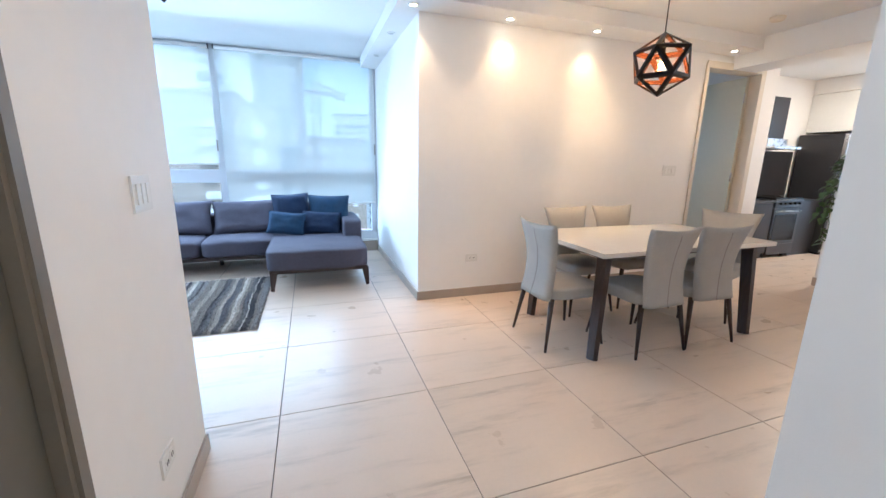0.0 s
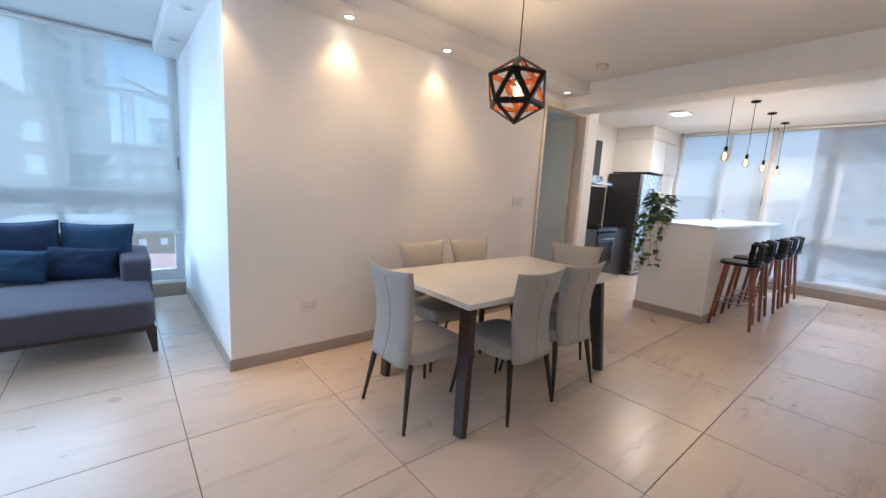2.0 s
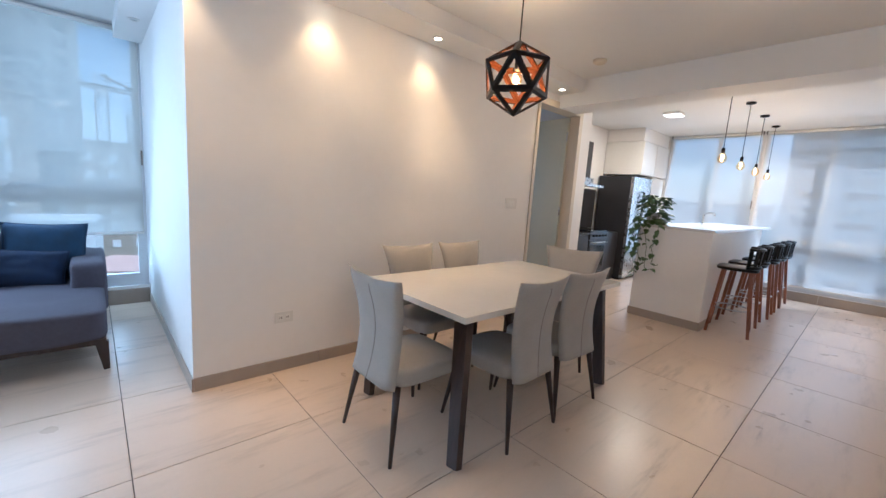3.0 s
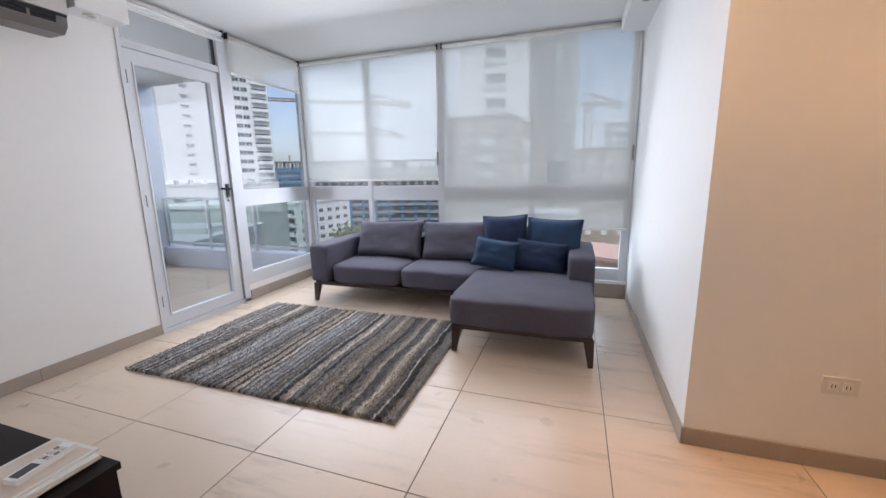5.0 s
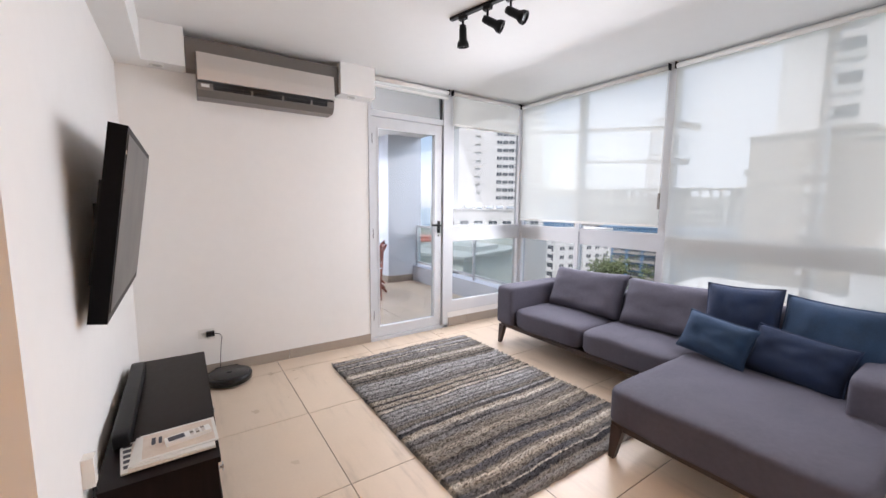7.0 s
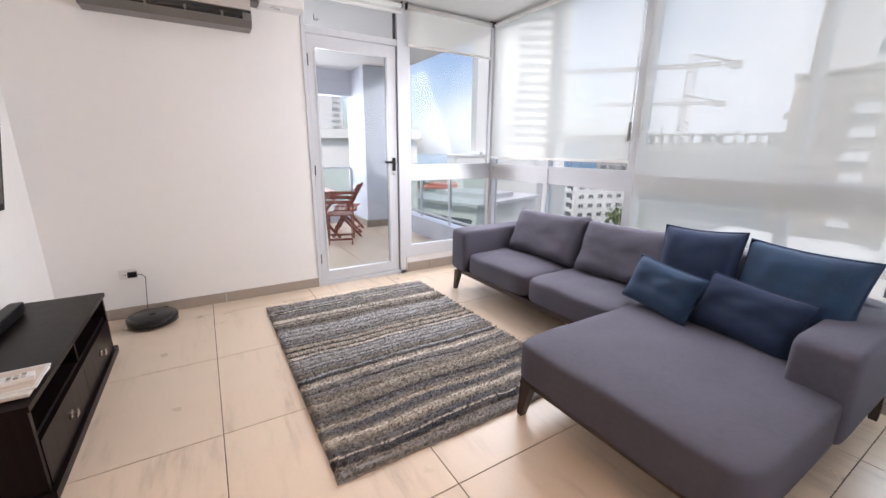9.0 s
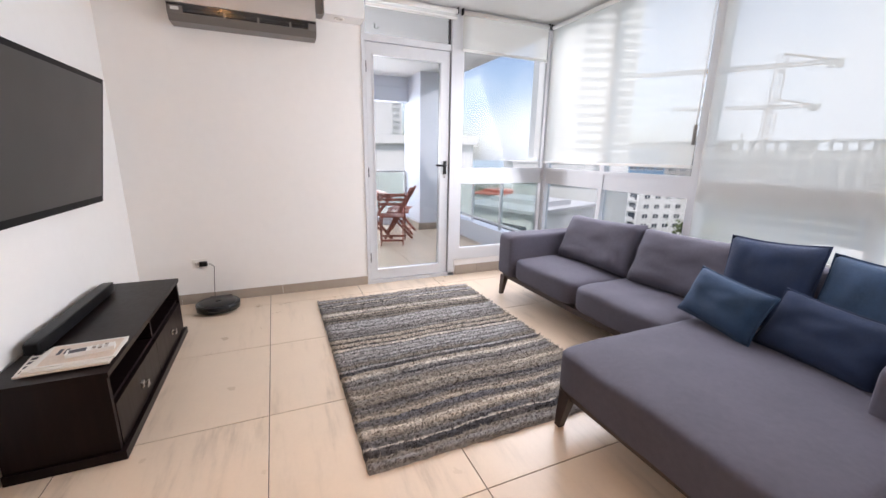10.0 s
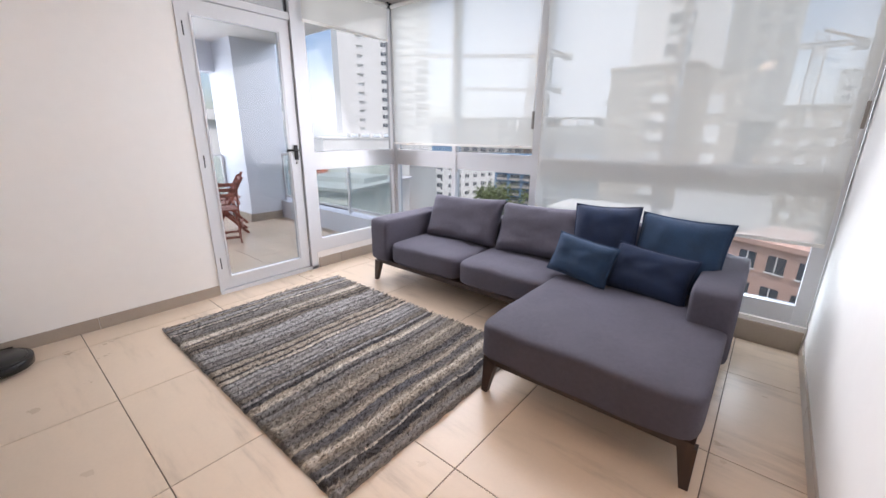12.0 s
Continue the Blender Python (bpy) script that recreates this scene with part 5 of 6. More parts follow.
def pothos():
    p = thing("potted_pothos", 5.84, 2.76, 1.185, "trailing green pothos in a pot at the counter end", "plant")
    bm = bmesh.new()
    lathe(bm, [(0.065, 0), (0.085, 0.13), (0.09, 0.135), (0.08, 0.13), (0.06, 0.115)], 20)
    solid("pot", bm, SOIL, p)
    rnd = random.Random(4)
    vines, leaves = bmesh.new(), bmesh.new()

    def leaf(at, way, size):
        way = Vector(way).normalized()
        s = way.cross(Vector((rnd.uniform(-0.3, 0.3), rnd.uniform(-0.3, 0.3), 1))).normalized()
        n = s.cross(way)
        at = Vector(at)
        outline = ((0, 0), (0.08, 0.36), (0.34, 0.46), (0.68, 0.30), (1.0, 0.0), (0.68, -0.30), (0.34, -0.46), (0.08, -0.36))
        mid = [leaves.verts.new(at + way * size * t - n * size * 0.10 * t * t) for t in (0.0, 0.35, 0.7, 1.0)]
        left = [leaves.verts.new(at + way * size * a + s * size * b + n * size * (0.10 - 0.10 * a * a)) for a, b in outline[1:4]]
        right = [leaves.verts.new(at + way * size * a - s * size * b + n * size * (0.10 - 0.10 * a * a)) for a, b in outline[1:4]]
        for e in (left, right):
            for q in ((mid[0], e[0], e[1], mid[1]), (mid[1], e[1], e[2], mid[2])):
                leaves.faces.new(q).smooth = True
            leaves.faces.new((mid[2], e[2], mid[3])).smooth = True

    for k in range(125):
        a, r, h = rnd.uniform(0, 6.283), rnd.random() ** 0.5 * 0.13, rnd.uniform(0.02, 0.36)
        x, y = r * math.cos(a) * (1.2 - h), r * math.sin(a) * (1.2 - h)
        leaf((x, y, h), (math.cos(a), math.sin(a), rnd.uniform(-0.8, 0.3)), rnd.uniform(0.075, 0.13))
        if k % 4 == 0:
            tube(vines, [(0, 0, 0.12), (x * 0.5, y * 0.5, h * 0.8), (x, y, h)], 0.003, 5)
    for k, (dx, dy, ln) in enumerate(((-0.20, 0.10, 0.72), (-0.19, -0.02, 0.60), (-0.20, 0.04, 0.66), (-0.18, -0.12, 0.50), (-0.19, 0.16, 0.40))):
        pts = [(0, 0, 0.13), (dx * 0.6, dy * 0.8, 0.16), (dx, dy, 0.06)]
        x, y, z = dx, dy, 0.06
        while z > 0.06 - ln:
            z -= 0.06
            y += rnd.uniform(-0.022, 0.022)
            x += rnd.uniform(-0.008, 0.004)
            pts.append((x, y, z))
        if k in (1, 3):
            pts += [(x, y - 0.04, z - 0.02), (x, y - 0.08, z + 0.0)]
        tube(vines, pts, 0.0035, 5)
        for q in pts[2:]:
            if rnd.random() < (0.95 if q[2] > -0.25 else 0.6):
                leaf(q, (rnd.uniform(-0.7, -0.1), rnd.uniform(-1, 1), rnd.uniform(-1.0, -0.1)), rnd.uniform(0.06, 0.10))
    solid("vine", vines, LEAF, p)
    tagged(solid("leaf", leaves, LEAF, p), "glossy green leaves", kind="stuff")


pothos()

# ---- balcony ----
wall("balcony_wall_west_pillar", [(-6.95, -6.02, 5.58, 6.30, -0.3, 2.80)], "pale blue-white balcony pillar")
bpy.data.objects["balcony_wall_west_pillar"].data.materials[0] = BALCONY_PAINT
wall("balcony_wall_south", [(-7.1, WEST - 0.2, 2.0, 2.2, -0.3, 2.80)], "plain balcony side wall")
bpy.data.objects["balcony_wall_south"].data.materials[0] = BALCONY_PAINT
structure(boxes("balcony_header", [(-6.95, -6.70, 2.2, 5.58, 2.36, 2.80)], BALCONY_PAINT), "pale header beam over the balcony opening", "beam")
structure(boxes("balcony_ceiling", [(-7.1, WEST - 0.2, 2.0, 6.30, 2.80, 3.0)], CEIL), "white balcony ceiling slab", "ceiling")
structure(boxes("balcony_kerb", [(-6.02, WEST - 0.13, 6.12, 6.32, -0.3, 0.27), (-6.95, -6.75, 2.2, 5.58, -0.3, 0.12)], BALCONY_PAINT, bevel=0.006), "low white balcony kerb", "kerb")
structure(boxes("facade", [(WEST - 0.2, KITCHEN_END + 0.2, 6.20, 6.60, -28, -0.25), (WEST - 0.2, KITCHEN_END + 0.2, 6.36, 6.50, 2.95, 14)], BALCONY_PAINT), "white outer wall of the building", "facade")
tagged(boxes("baseboard_pillar", [(-6.03, -6.008, 5.568, 6.11, -0.03, 0.10), (-6.95, -6.008, 5.556, 5.579, -0.03, 0.10)], BASE, bevel=0.002, segments=1), "taupe skirting on the balcony pillar", "baseboard", kind="structure")


def railing(name, m, length, posts):
    r = structure(new(name), "clear glass balcony railing with steel posts", "railing")
    r.matrix_basis = m
    for i in range(posts):
        x = length * i / (posts - 1)
        boxes("post", [(x - 0.02, x + 0.02, -0.02, 0.02, 0, 0.80)], ALU, r, bevel=0.004, segments=1)
    boxes("top_rail", [(0, length, -0.025, 0.025, 0.78, 0.815)], ALU, r, bevel=0.006)
    boxes("low_rail", [(0, length, -0.018, 0.018, 0.06, 0.09)], ALU, r, bevel=0.004, segments=1)
    for i in range(posts - 1):
        a, b = length * i / (posts - 1), length * (i + 1) / (posts - 1)
        boxes("pane", [(a + 0.03, b - 0.03, -0.004, 0.004, 0.09, 0.78)], CLEAR, r).visible_shadow = False


railing("balcony_railing_north", pose(-6.0, 6.22, 0.27), 2.75, 4)
railing("balcony_railing_west", pose(-6.85, 2.25, 0.24, 0, 0, 90), 3.3, 4)


def folding_chair(m, made=[]):
    if made:
        return copy_thing(made[0], m)
    c = tagged(new("folding_chair"), "slatted reddish wooden folding chair on the balcony", "chair", "folding chairs on the balcony")
    made.append(c)
    for s in (-1, 1):
        bm = bmesh.new()
        bar(bm, (s * 0.20, 0.22, 0), (s * 0.20, -0.24, 0.84), 0.022, 0.040)
        solid("back_leg", bm, RED_WOOD, c, bevel=0.003, segments=1)
        bm = bmesh.new()
        bar(bm, (s * 0.17, -0.24, 0), (s * 0.17, 0.16, 0.45), 0.022, 0.036)
        solid("front_leg", bm, RED_WOOD, c, bevel=0.003, segments=1)
    for i in range(6):
        boxes("seat_slat", [(-0.19, 0.19, -0.18 + i * 0.065, -0.13 + i * 0.065, 0.44, 0.458)], RED_WOOD, c, bevel=0.003, segments=1)
    for i in range(3):
        z = 0.62 + i * 0.075
        y = 0.22 - 0.46 * z / 0.84
        boxes("back_slat", [(-0.19, 0.19, y - 0.008, y + 0.008, z, z + 0.045)], RED_WOOD, c, bevel=0.003, segments=1)
    boxes("stretcher", [(-0.17, 0.17, -0.19, -0.165, 0.06, 0.09)], RED_WOOD, c)
    boxes("stretcher", [(-0.19, 0.19, 0.165, 0.19, 0.06, 0.09)], RED_WOOD, c)
    c.matrix_basis = m
    return c


for x, y, turn in ((-5.10, 4.78, 72), (-5.55, 5.02, 160), (-5.95, 5.18, 150), (-5.6, 4.0, 0)):
    folding_chair(pose(x, y, -0.03, 0, 0, turn))
bt = thing("balcony_table", -5.80, 4.55, -0.03, "reddish slatted wooden folding table on the balcony", "table")
for i in range(8):
    boxes("top_slat", [(-0.55, 0.55, -0.34 + i * 0.085, -0.265 + i * 0.085, 0.72, 0.745)], RED_WOOD, bt, bevel=0.003, segments=1)
for s in (-1, 1):
    for a in (-1, 1):
        bm = bmesh.new()
        bar(bm, (s * 0.42, -0.30 * a, 0), (s * 0.42 + 0.03 * a, 0.28 * a, 0.72), 0.025, 0.045)
        solid("leg", bm, RED_WOOD, bt, bevel=0.003, segments=1)
    boxes("rail", [(s * 0.42 - 0.015, s * 0.42 + 0.015, -0.3, 0.3, 0.66, 0.71)], RED_WOOD, bt)
hook = thing("door_closer_hook", -3.85, 4.25, 2.80, "small dark metal hook under the balcony ceiling", "hook")
bm = bmesh.new()
tube(bm, [(0, 0, 0), (0, 0, -0.05), (0.02, 0.025, -0.06), (0.035, 0.04, -0.045)], 0.004, 6)
solid("hook", bm, BLACK, hook)

# ---- the town outside ----
GROUND = -28.0
CONCRETE = material("grey concrete", (0.34, 0.33, 0.31), 0.85, vary=0.12, scale=0.25)
WHITEWASH = material("white facade paint", (0.74, 0.74, 0.72), 0.8, vary=0.05, scale=0.2)
GREYGREEN = material("grey-green render", (0.58, 0.60, 0.58), 0.85, vary=0.07, scale=0.2)
TAN = material("brown-grey facade", (0.40, 0.345, 0.28), 0.85, vary=0.06, scale=0.2)
PINK = material("terracotta facade", (0.60, 0.41, 0.34), 0.85, vary=0.08, scale=0.3)
BLUE_NET = material("blue site netting", (0.10, 0.22, 0.36), 0.8, vary=0.25, scale=0.4)
ROOF_RED = material("red roof", (0.42, 0.13, 0.09), 0.8, vary=0.15, scale=0.5)
ROOF_GREY = material("metal roof", (0.50, 0.51, 0.52), 0.6, vary=0.08, scale=0.4)
DARK_GLASS = material("dark far glazing", (0.085, 0.10, 0.115), 0.15, vary=0.3, scale=0.6)
STREET = material("asphalt and yards", (0.10, 0.105, 0.095), 0.9, second=(0.05, 0.075, 0.04), scale=0.02)
SEA = material("sea water", (0.10, 0.20, 0.26), 0.25, vary=0.15, scale=0.01)
CRANE = material("crane ochre", (0.22, 0.13, 0.07), 0.6)
CROWN = material("tree leaves", (0.12, 0.155, 0.06), 0.7, vary=0.4, scale=0.8)
BARK = material("bark", (0.12, 0.085, 0.06), 0.9)
EYE_AT = (0.5, 2.3)


def far(az, r):
    return EYE_AT[0] - math.sin(radians(az)) * r, EYE_AT[1] + math.cos(radians(az)) * r


structure(boxes("ground", [(-2500, 2500, -2500, 2500, GROUND - 1, GROUND)], STREET), "streets and yards of the town far below", "ground")
structure(boxes("water", [(-2490, -420, -2490, 2490, GROUND, GROUND + 0.3)], SEA), "blue-grey sea on the horizon", "water")


def block(name, label, x, y, turn, w, d, z1, mat, rows=(), z0=GROUND, roof=None, ledge=None, glazing=None):
    """A building along its own x, front towards -y. rows: (side, u0, u1, first z, storey, count, columns, height, share, rail)."""
    e = thing(name, x, y, z0, label, "building", turn=turn)
    h = z1 - z0
    bm = bmesh.new()
    box(bm, 0, w, 0, d, 0, h)
    box(bm, -0.25, w + 0.25, -0.25, d + 0.25, h, h + 0.5)
    solid("wall", bm, mat, e)
    if roof:
        bm = bmesh.new()
        box(bm, -0.6, w + 0.6, -0.6, d + 0.6, h + 0.5, h + 0.9)
        box(bm, w * 0.1, w * 0.9, d * 0.3, d * 0.7, h + 0.9, h + 1.6)
        solid("roof", bm, roof, e)
    glass, trim = bmesh.new(), bmesh.new()
    for side, u0, u1, first, storey, count, columns, wh, share, rail in rows:
        for k in range(count):
            za = first - z0 + k * storey
            step = (u1 - u0) / columns
            for c in range(columns):
                a = u0 + step * (c + 0.5 - share / 2)
                b = u0 + step * (c + 0.5 + share / 2)

                def put(target, p, q, out0, out1, zz0, zz1):
                    if side == "front":
                        box(target, p, q, -out1, -out0, zz0, zz1)
                    elif side == "right":
                        box(target, w + out0, w + out1, p, q, zz0, zz1)
                    else:
                        box(target, -out1, -out0, p, q, zz0, zz1)

                put(glass, a, b, -0.2, 0.03, za, za + wh)
                if rail:
                    put(trim, a - 0.15, b + 0.15, 0.0, rail, za - 0.35, za - 0.15)
                    put(trim, a - 0.15, b + 0.15, rail - 0.1, rail, za - 0.15, za + 0.75)
                else:
                    put(trim, a - 0.08, b + 0.08, 0.02, 0.14, za - 0.14, za)
                    put(trim, (a + b) / 2 - 0.05, (a + b) / 2 + 0.05, 0.02, 0.08, za, za + wh)
    if glass.verts:
        tagged(solid("window", glass, glazing or DARK_GLASS, e), "dark glazing", kind="stuff")
        tagged(solid("ledge", trim, ledge or WHITEWASH, e), "pale ledges and railings", kind="stuff")
    else:
        glass.free()
        trim.free()
    return e


def facing(az0, r0, az1, r1):
    """Where a front runs from one bearing to the other: start, turn and width."""
    a, b = Vector(far(az0, r0)), Vector(far(az1, r1))
    return a.x, a.y, math.degrees(math.atan2(b.y - a.y, b.x - a.x)), (b - a).length


x, y, turn, w = facing(53.8, 150, 41.85, 158)
block("tower_block", "white high-rise with bands of windows and balconies", x, y, turn, w, 16, 62, WHITEWASH, [("front", w * 0.19, w * 0.245, 3.6, 3.0, 19, 1, 0.8, 0.95, 0.5), ("front", w * 0.44, w * 0.80, 3.4, 3.0, 19, 5, 1.3, 0.84, 0), ("front", w * 0.82, w * 0.99, 3.4, 3.0, 19, 1, 1.3, 0.85, 0.9)], z0=1.0)
x, y, turn, w = facing(56.5, 146, 41.5, 158)
block("podium", "grey podium under the high-rise on columns", x, y, turn, w, 26, -0.8, WHITEWASH, [("front", 1, w - 1, -6, 4, 1, 7, 1.2, 0.6, 0)])
pil = thing("podium_columns", 0, 0, 0, "open white columns under the high-rise", "columns")
for k in range(7):
    cx, cy = far(53 - k * 1.5, 152)
    boxes("column", [(cx - 0.5, cx + 0.5, cy - 0.5, cy + 0.5, -0.8, 1.2)], WHITEWASH, pil)
x, y, turn, w = facing(43.7, 128, 39.7, 120)
block("apartment_block", "white mid-rise block with glazed balconies", x, y, turn, w, 10, -6.4, WHITEWASH, [("front", 1.0, 2.6, -26, 2.7, 7, 1, 1.7, 0.9, 0.9), ("front", w - 3.0, w - 0.6, -26, 2.7, 7, 1, 1.8, 0.95, 1.1), ("front", 3.6, w - 3.6, -25.6, 2.7, 7, 1, 1.0, 0.35, 0)])
x, y, turn, w = facing(39.6, 120.5, 32.4, 134)
block("apartment_block", "white mid-rise block with rows of windows", x, y, turn, w, 10, -6.2, WHITEWASH, [("front", 0.6, w - 0.4, -25.6, 2.7, 7, 6, 1.1, 0.48, 0)])
x, y, turn, w = facing(34, 175, 17, 165)
block("construction_block", "unfinished concrete block with blue netting", x, y, turn, w, 12, -7.5, BLUE_NET, [("front", 0, w, -27, 3.2, 6, 9, 2.2, 0.78, 0.5)], ledge=CONCRETE)
x, y, turn, w = facing(41.6, 225, 37.4, 225)
block("office_block", "low blue glazed office block", x, y, turn, w, 12, 5.6, BLUE_NET, [("front", 0.4, w - 0.4, -4, 3.2, 3, 4, 1.8, 0.8, 0)])
x, y, turn, w = facing(42, 260, 15, 250)
top_floor = block("unfinished_building", "long unfinished concrete frame with open bays", x, y, turn, w, 16, 6.0, CONCRETE, [("front", 1, w - 1, -26, 4.2, 7, 22, 2.6, 0.62, 0)], ledge=CONCRETE)
bays = bmesh.new()
for k in range(26):
    at = w * k / 25
    for row in (0.5, 8.0, 15.5):
        box(bays, at - 0.6, at + 0.6, row - 0.5, row + 0.5, 6.5 - GROUND, 10.2 - GROUND)
box(bays, -0.4, w + 0.4, -0.4, 16.4, 10.2 - GROUND, 11.0 - GROUND)
for k in (3, 4, 9, 15, 16, 21):
    box(bays, w * k / 25, w * (k + 0.9) / 25, 14.9, 15.4, 6.5 - GROUND, 10.2 - GROUND)
for k in (2, 7, 11, 18, 23):
    box(bays, w * k / 25, w * k / 25 + 1.0, 1, 2, 11.0 - GROUND, (12.4 + k % 3) - GROUND)
tagged(solid("open_storey", bays, CONCRETE, top_floor), "open top storey of bare concrete columns")
x, y, turn, w = facing(18.2, 82, 9.0, 78)
block("brown_block", "brown-grey mid-rise with pale window boxes", x, y, turn, w, 12, 12.3, TAN, [("front", w * 0.55, w * 0.75, -24, 3.1, 11, 1, 1.0, 0.8, 0.5), ("left", 1, 11, -24, 3.1, 11, 2, 1.4, 0.8, 1.2)], glazing=WHITEWASH)
x, y, turn, w = facing(9.0, 79, 4.0, 80)
block("brown_block", "brown-grey mid-rise wing with white window panels", x, y, turn, w, 12, 11.0, TAN, [("front", w * 0.34, w * 0.64, -22.6, 4.6, 7, 1, 2.7, 0.95, 0.0)], glazing=WHITEWASH)
x, y, turn, w = facing(4.0, 100, -7.5, 104)
block("low_brown_block", "low brown-grey block with white windows", x, y, turn, w, 12, 6.6, TAN, [("front", 1, w - 1, -24, 3.4, 9, 5, 1.3, 0.35, 0)], glazing=WHITEWASH)
x, y, turn, w = facing(16.2, 88, 6.8, 88)
block("white_tower", "white high-rise with dark stacked loggias", x, y, turn, w, 14, 75, WHITEWASH, [("front", w * 0.36, w * 0.68, 14.5, 5.0, 12, 1, 2.7, 0.9, 0.4)], z0=8, ledge=GREYGREEN)
x, y, turn, w = facing(6.7, 92, 0.4, 92)
block("scaffolded_tower", "pale high-rise under construction with scaffolding", x, y, turn, w, 12, 50, CONCRETE, [("front", 0.5, w - 0.5, 12, 2.6, 14, 3, 1.2, 0.4, 0.5)], z0=4, ledge=CONCRETE)
x, y, turn, w = facing(-3.2, 190, -8, 190)
block("grey_tower", "grey distant apartment tower", x, y, turn, w, 14, 22, GREYGREEN, [("front", 1, w - 1, -20, 3.0, 13, 4, 1.3, 0.6, 0)])
x, y, turn, w = facing(-6, 150, -24, 140)
block("distant_blocks", "row of distant pale blocks", x, y, turn, w, 14, 5, WHITEWASH, [("front", 1, w - 1, -25, 3.2, 9, 12, 1.4, 0.55, 0)])
x, y, turn, w = facing(2.5, 52, -20, 46)
block("terracotta_house", "terracotta framed house with white windows", x, y, turn, w, 9, -9.3, PINK, [("front", 0.8, w - 0.8, -25, 3.3, 5, 7, 1.7, 0.6, 0)])
x, y, turn, w = facing(9, 72, 0, 70)
block("low_white_house", "low white building with flat roof", x, y, turn, w, 10, -6.0, WHITEWASH, [("front", 1, w - 1, -26, 3.4, 5, 5, 1.5, 0.55, 0)])
x, y, turn, w = facing(24, 70, 9.5, 66)
block("low_pale_house", "low pale building with parapet", x, y, turn, w, 10, -11.0, WHITEWASH, [("front", 1, w - 1, -26, 3.4, 3, 6, 1.5, 0.55, 0)])
x, y, turn, w = facing(56, 78, 44.6, 70)
block("party_wall", "plain grey-green blind gable wall", x, y, turn, w, 14, -3.4, GREYGREEN)
x, y, turn, w = facing(45.0, 62, 39.5, 66)
block("red_roof_house", "low house with a red roof", x, y, turn, w, 9, -14, WHITEWASH, [("front", 1, w - 1, -22, 3.2, 2, 3, 1.3, 0.5, 0)], roof=ROOF_RED)
x, y, turn, w = facing(63, 58, 52.8, 50)
block("low_hall", "low white hall with a pale metal roof and ribbon window", x, y, turn, w, 16, -6.2, WHITEWASH, [("front", 0.6, w - 0.6, -8.6, 3.0, 1, 1, 1.2, 0.98, 0)], roof=ROOF_GREY)
x, y, turn, w = facing(62, 110, 54, 105)
block("red_roof_house", "wide low house with a red roof", x, y, turn, w, 14, -9.5, WHITEWASH, (), roof=ROOF_RED)
x, y, turn, w = facing(92, 26, 60.5, 24)
block("neighbour_wall", "white neighbouring terrace wall", x, y, turn, w, 8, 2.0, WHITEWASH)
x, y, turn, w = facing(96, 40, 71.5, 40)
block("neighbour_tower", "white neighbouring block with louvred strip", x, y, turn, w, 10, 30, WHITEWASH, [("front", w - 1.0, w - 0.3, 3.6, 0.55, 8, 1, 0.22, 0.8, 0)], ledge=GREYGREEN, glazing=GREYGREEN)
# beyond the kitchen windows
x, y, turn, w = facing(-84, 62, -96, 60)
block("kitchen_tower", "pale apartment tower with stacked balconies", x, y, turn, w, 14, 16, WHITEWASH, [("front", 0.5, w - 0.5, -26, 3.2, 13, 3, 1.5, 0.7, 1.2)], ledge=GREYGREEN)
x, y, turn, w = facing(-62, 90, -83, 84)
block("kitchen_blocks", "low pale blocks beyond the kitchen", x, y, turn, w, 14, 2.5, WHITEWASH, [("front", 1, w - 1, -25, 3.2, 8, 10, 1.4, 0.55, 0)])


def tower_crane(az, r, z, reach, back, label, swing):
    x, y = far(az, r)
    c = thing("tower_crane", x, y, GROUND, label, "crane", turn=swing)
    h = z - GROUND

    def lattice(name, a, b, s, n):
        bm = bmesh.new()
        a, b = Vector(a), Vector(b)
        d = (b - a).normalized()
        u = Vector((0, 1, 0)) if abs(d.z) > 0.5 else Vector((0, 0, 1))
        v = d.cross(u)
        cs = [u * i * s + v * j * s for i, j in ((-1, -1), (1, -1), (1, 1), (-1, 1))]
        for o in cs:
            bar(bm, a + o, b + o, 0.35, 0.35)
        for k in range(n):
            p, q = a.lerp(b, k / n), a.lerp(b, (k + 1) / n)
            for i in range(4):
                bar(bm, p + cs[i], q + cs[(i + 1) % 4], 0.22, 0.22)
        solid(name, bm, CRANE, c)

    lattice("mast", (0, 0, 0), (0, 0, h + 5), 1.9, 26)
    lattice("tie", (0, 0, h + 5), (back * 0.8, 0, h + 0.6), 0.25, 4)
    lattice("jib", (0, 0, h), (-reach, 0, h + reach * 0.03), 0.7, 14)
    lattice("counter_jib", (0, 0, h), (back, 0, h), 0.7, 5)
    boxes("ballast", [(back - 5, back, -1.2, 1.2, h - 2.6, h + 0.8)], CONCRETE, c)
    boxes("cab", [(-1.5, 1.5, -1.4, 1.4, h - 3, h)], WHITEWASH, c)


tower_crane(28.0, 240, 42.5, 62, 20, "tower crane with a long jib over the roofs", 28)
tower_crane(28.4, 300, 31.0, 48, 22, "second tower crane with a lower jib", 28)
tower_crane(-1.2, 210, 33.5, 30, 14, "tower crane beside a high-rise", 0)


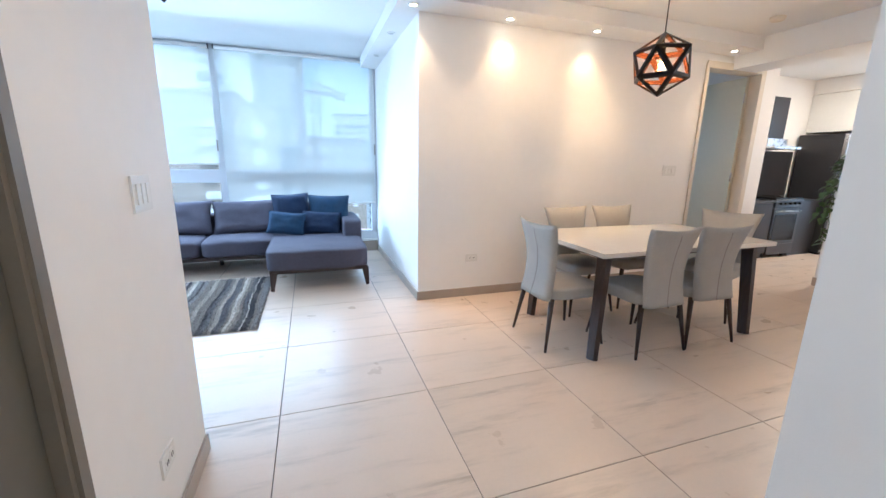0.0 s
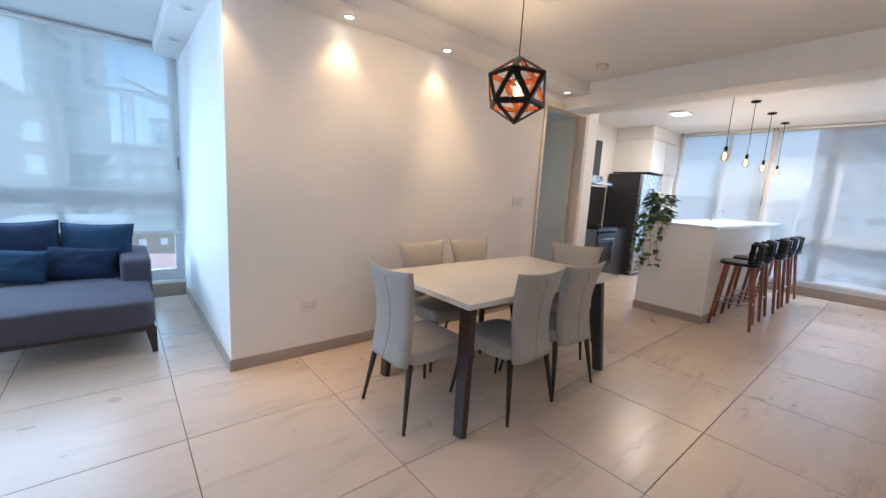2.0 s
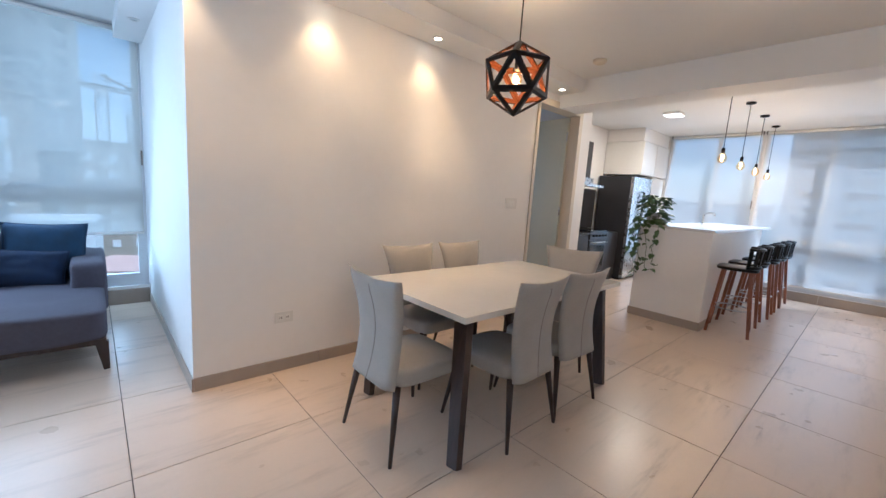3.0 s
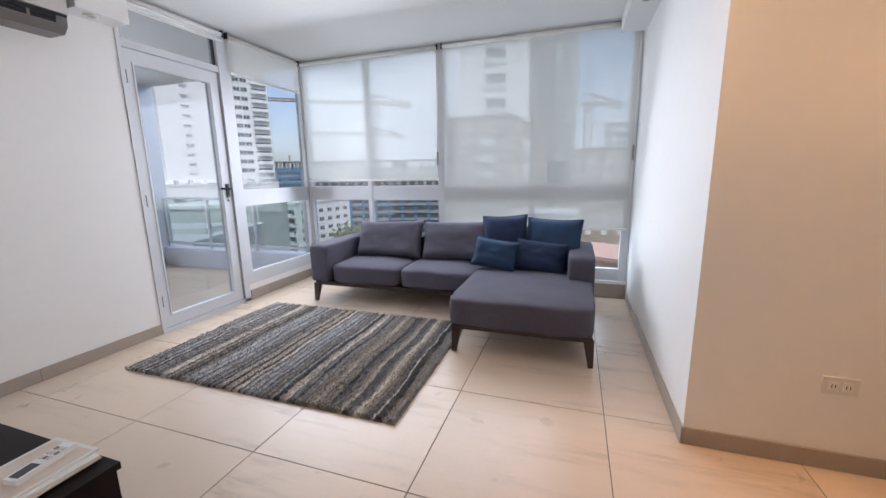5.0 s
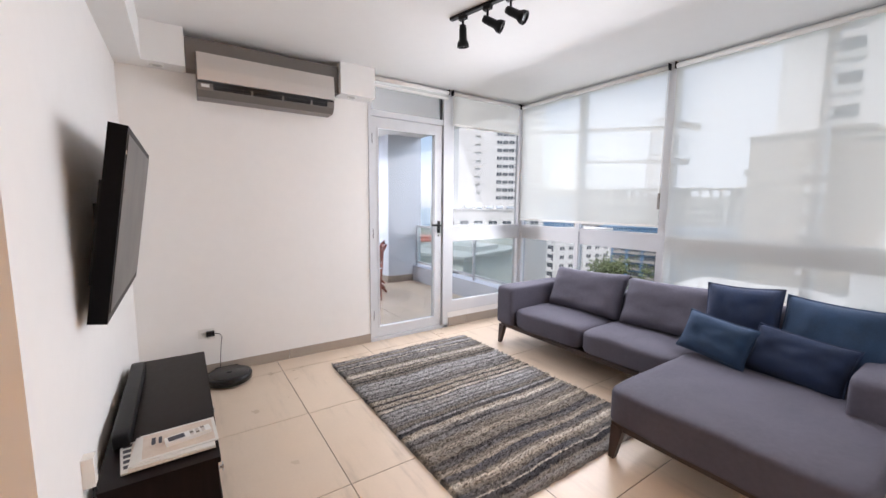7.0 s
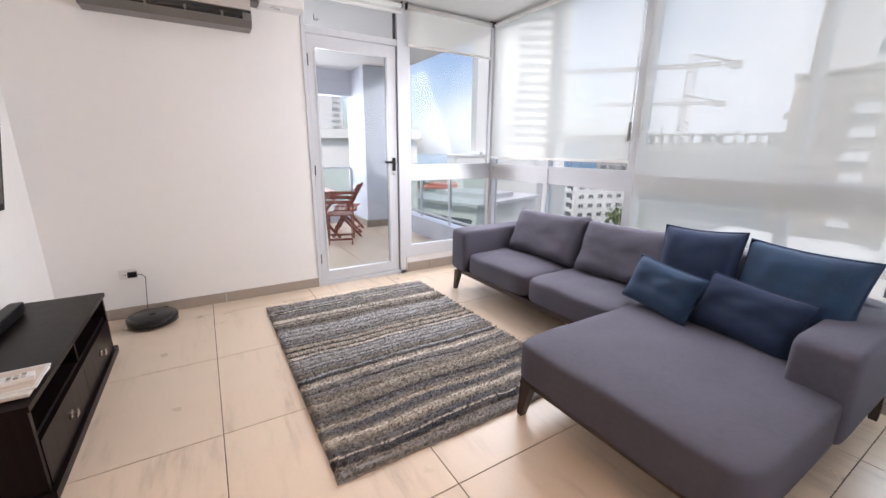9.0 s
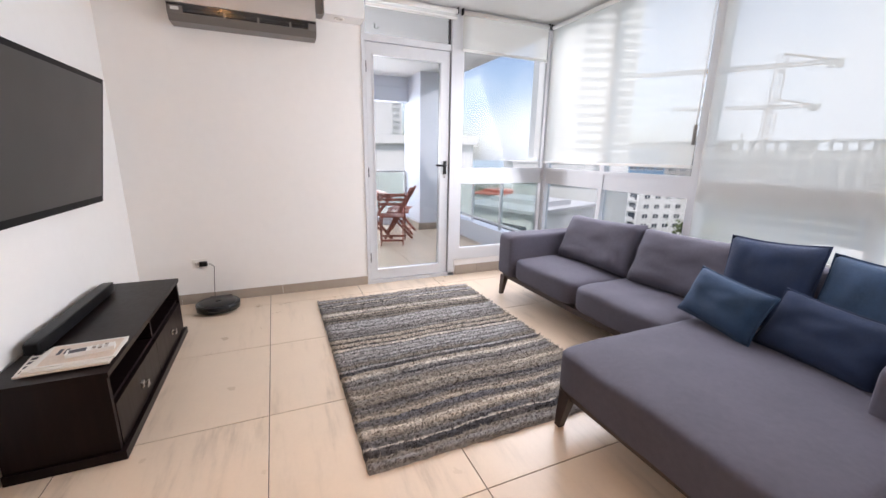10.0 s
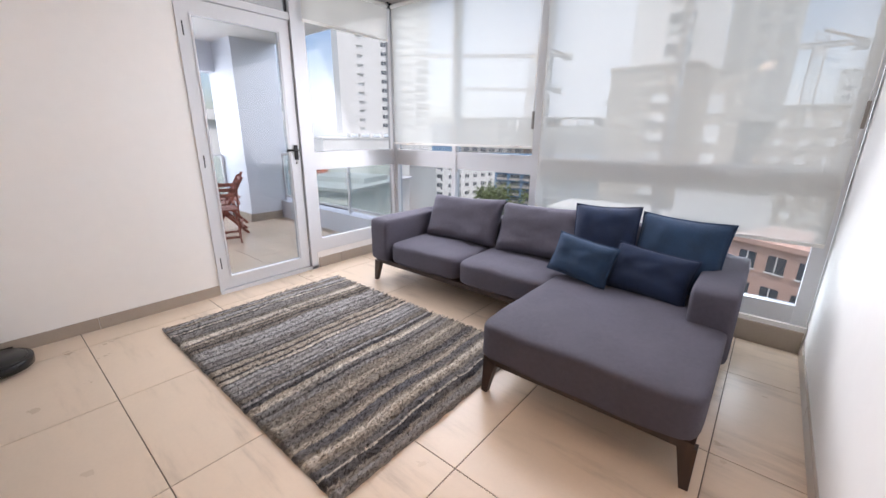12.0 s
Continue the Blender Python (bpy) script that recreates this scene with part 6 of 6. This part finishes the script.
def street_tree(x, y, height, spread, seed):
    t = thing("street_tree", x, y, GROUND, "broad green street tree with an open crown", "tree")
    rnd = random.Random(seed)
    bm = bmesh.new()
    tube(bm, [(0, 0, 0), (0.1, 0.05, height * 0.3), (0.0, 0.1, height * 0.5)], 0.4, 8, 0, 0.25)
    leaves = bmesh.new()
    for k in range(16):
        a, r = rnd.uniform(0, 6.283), spread * rnd.uniform(0.25, 0.95)
        tip = Vector((r * math.cos(a), r * math.sin(a), height * rnd.uniform(0.62, 1.0) - r * 0.12))
        tube(bm, [(0, 0.1, height * 0.45), tip * 0.5 + Vector((0, 0, height * 0.28)), tip], 0.16, 5, 0, 0.04)
        for q in range(170):
            g = Vector((rnd.gauss(0, 1), rnd.gauss(0, 1), rnd.gauss(0, 0.6))) * spread * 0.15 + tip
            n = Vector((rnd.gauss(0, 1), rnd.gauss(0, 1), rnd.gauss(0, 1) + 0.6)).normalized()
            s = n.orthogonal().normalized() * rnd.uniform(0.16, 0.34)
            u = n.cross(s)
            leaves.faces.new([leaves.verts.new(g + s), leaves.verts.new(g + u), leaves.verts.new(g - s), leaves.verts.new(g - u)])
    solid("trunk", bm, BARK, t)
    tagged(solid("leaf", leaves, CROWN, t), "small green leaves", kind="stuff")


for az, r, hh, sp, sd in ((31.5, 100, 16.5, 8.5, 1), (36.5, 96, 12, 6, 2), (24, 90, 13, 6, 3), (-4, 40, 10, 3.5, 4), (57, 150, 18, 12, 5), (48, 58, 10, 5, 6)):
    tx, ty = far(az, r)
    street_tree(tx, ty, hh, sp, sd)

# ---- floor tiles, laid last ----
PITCH, GX, GY = 0.853, -0.263, 2.962
tile_bm = bmesh.new()
box(tile_bm, 0.0022, PITCH - 0.0022, 0.0022, PITCH - 0.0022, -0.012, 0)
bmesh.ops.bevel(tile_bm, geom=[e for e in tile_bm.edges if all(v.co.z > -0.001 for v in e.verts)], offset=0.0012, segments=1, affect="EDGES")
tile_data = bpy.data.meshes.new("floor_tile")
tile_bm.to_mesh(tile_data)
tile_bm.free()
tile_data.materials.append(TILE)
floor = structure(boxes("floor", [(LEFT_HALL - 0.1, RIGHT_HALL + 0.1, -2.3, 0.40, -0.2, -0.0035), (LEFT_HALL - 0.1, KITCHEN_END + 0.1, 0.40, 1.80, -0.2, -0.0035), (WEST - 0.1, KITCHEN_END + 0.1, 1.80, NORTH + 0.1, -0.2, -0.0035)], GROUT), "beige porcelain floor tiles with dark narrow joints", "floor")
for i in range(-4, 12):
    for j in range(-7, 4):
        right, back = GX + (i + 1) * PITCH, GY + (j + 1) * PITCH
        if (right < LEFT_HALL and back < 1.80) or (right - PITCH > RIGHT_HALL and back < 0.40):
            continue
        piece = new("floor_tile", tile_data)
        piece.parent = floor
        piece.matrix_basis = Matrix.Translation((GX + i * PITCH, GY + j * PITCH, 0))
terrace = structure(boxes("balcony_floor", [(-7.2, WEST - 0.1, 2.2, 6.5, -0.3, -0.0335)], GROUT), "beige tiled balcony floor", "floor")
for i in range(-9, -3):
    for j in range(-1, 4):
        piece = new("balcony_tile", tile_data)
        piece.parent = terrace
        piece.matrix_basis = Matrix.Translation((WEST - 0.11 + (i + 3) * PITCH, GY + j * PITCH, -0.03))
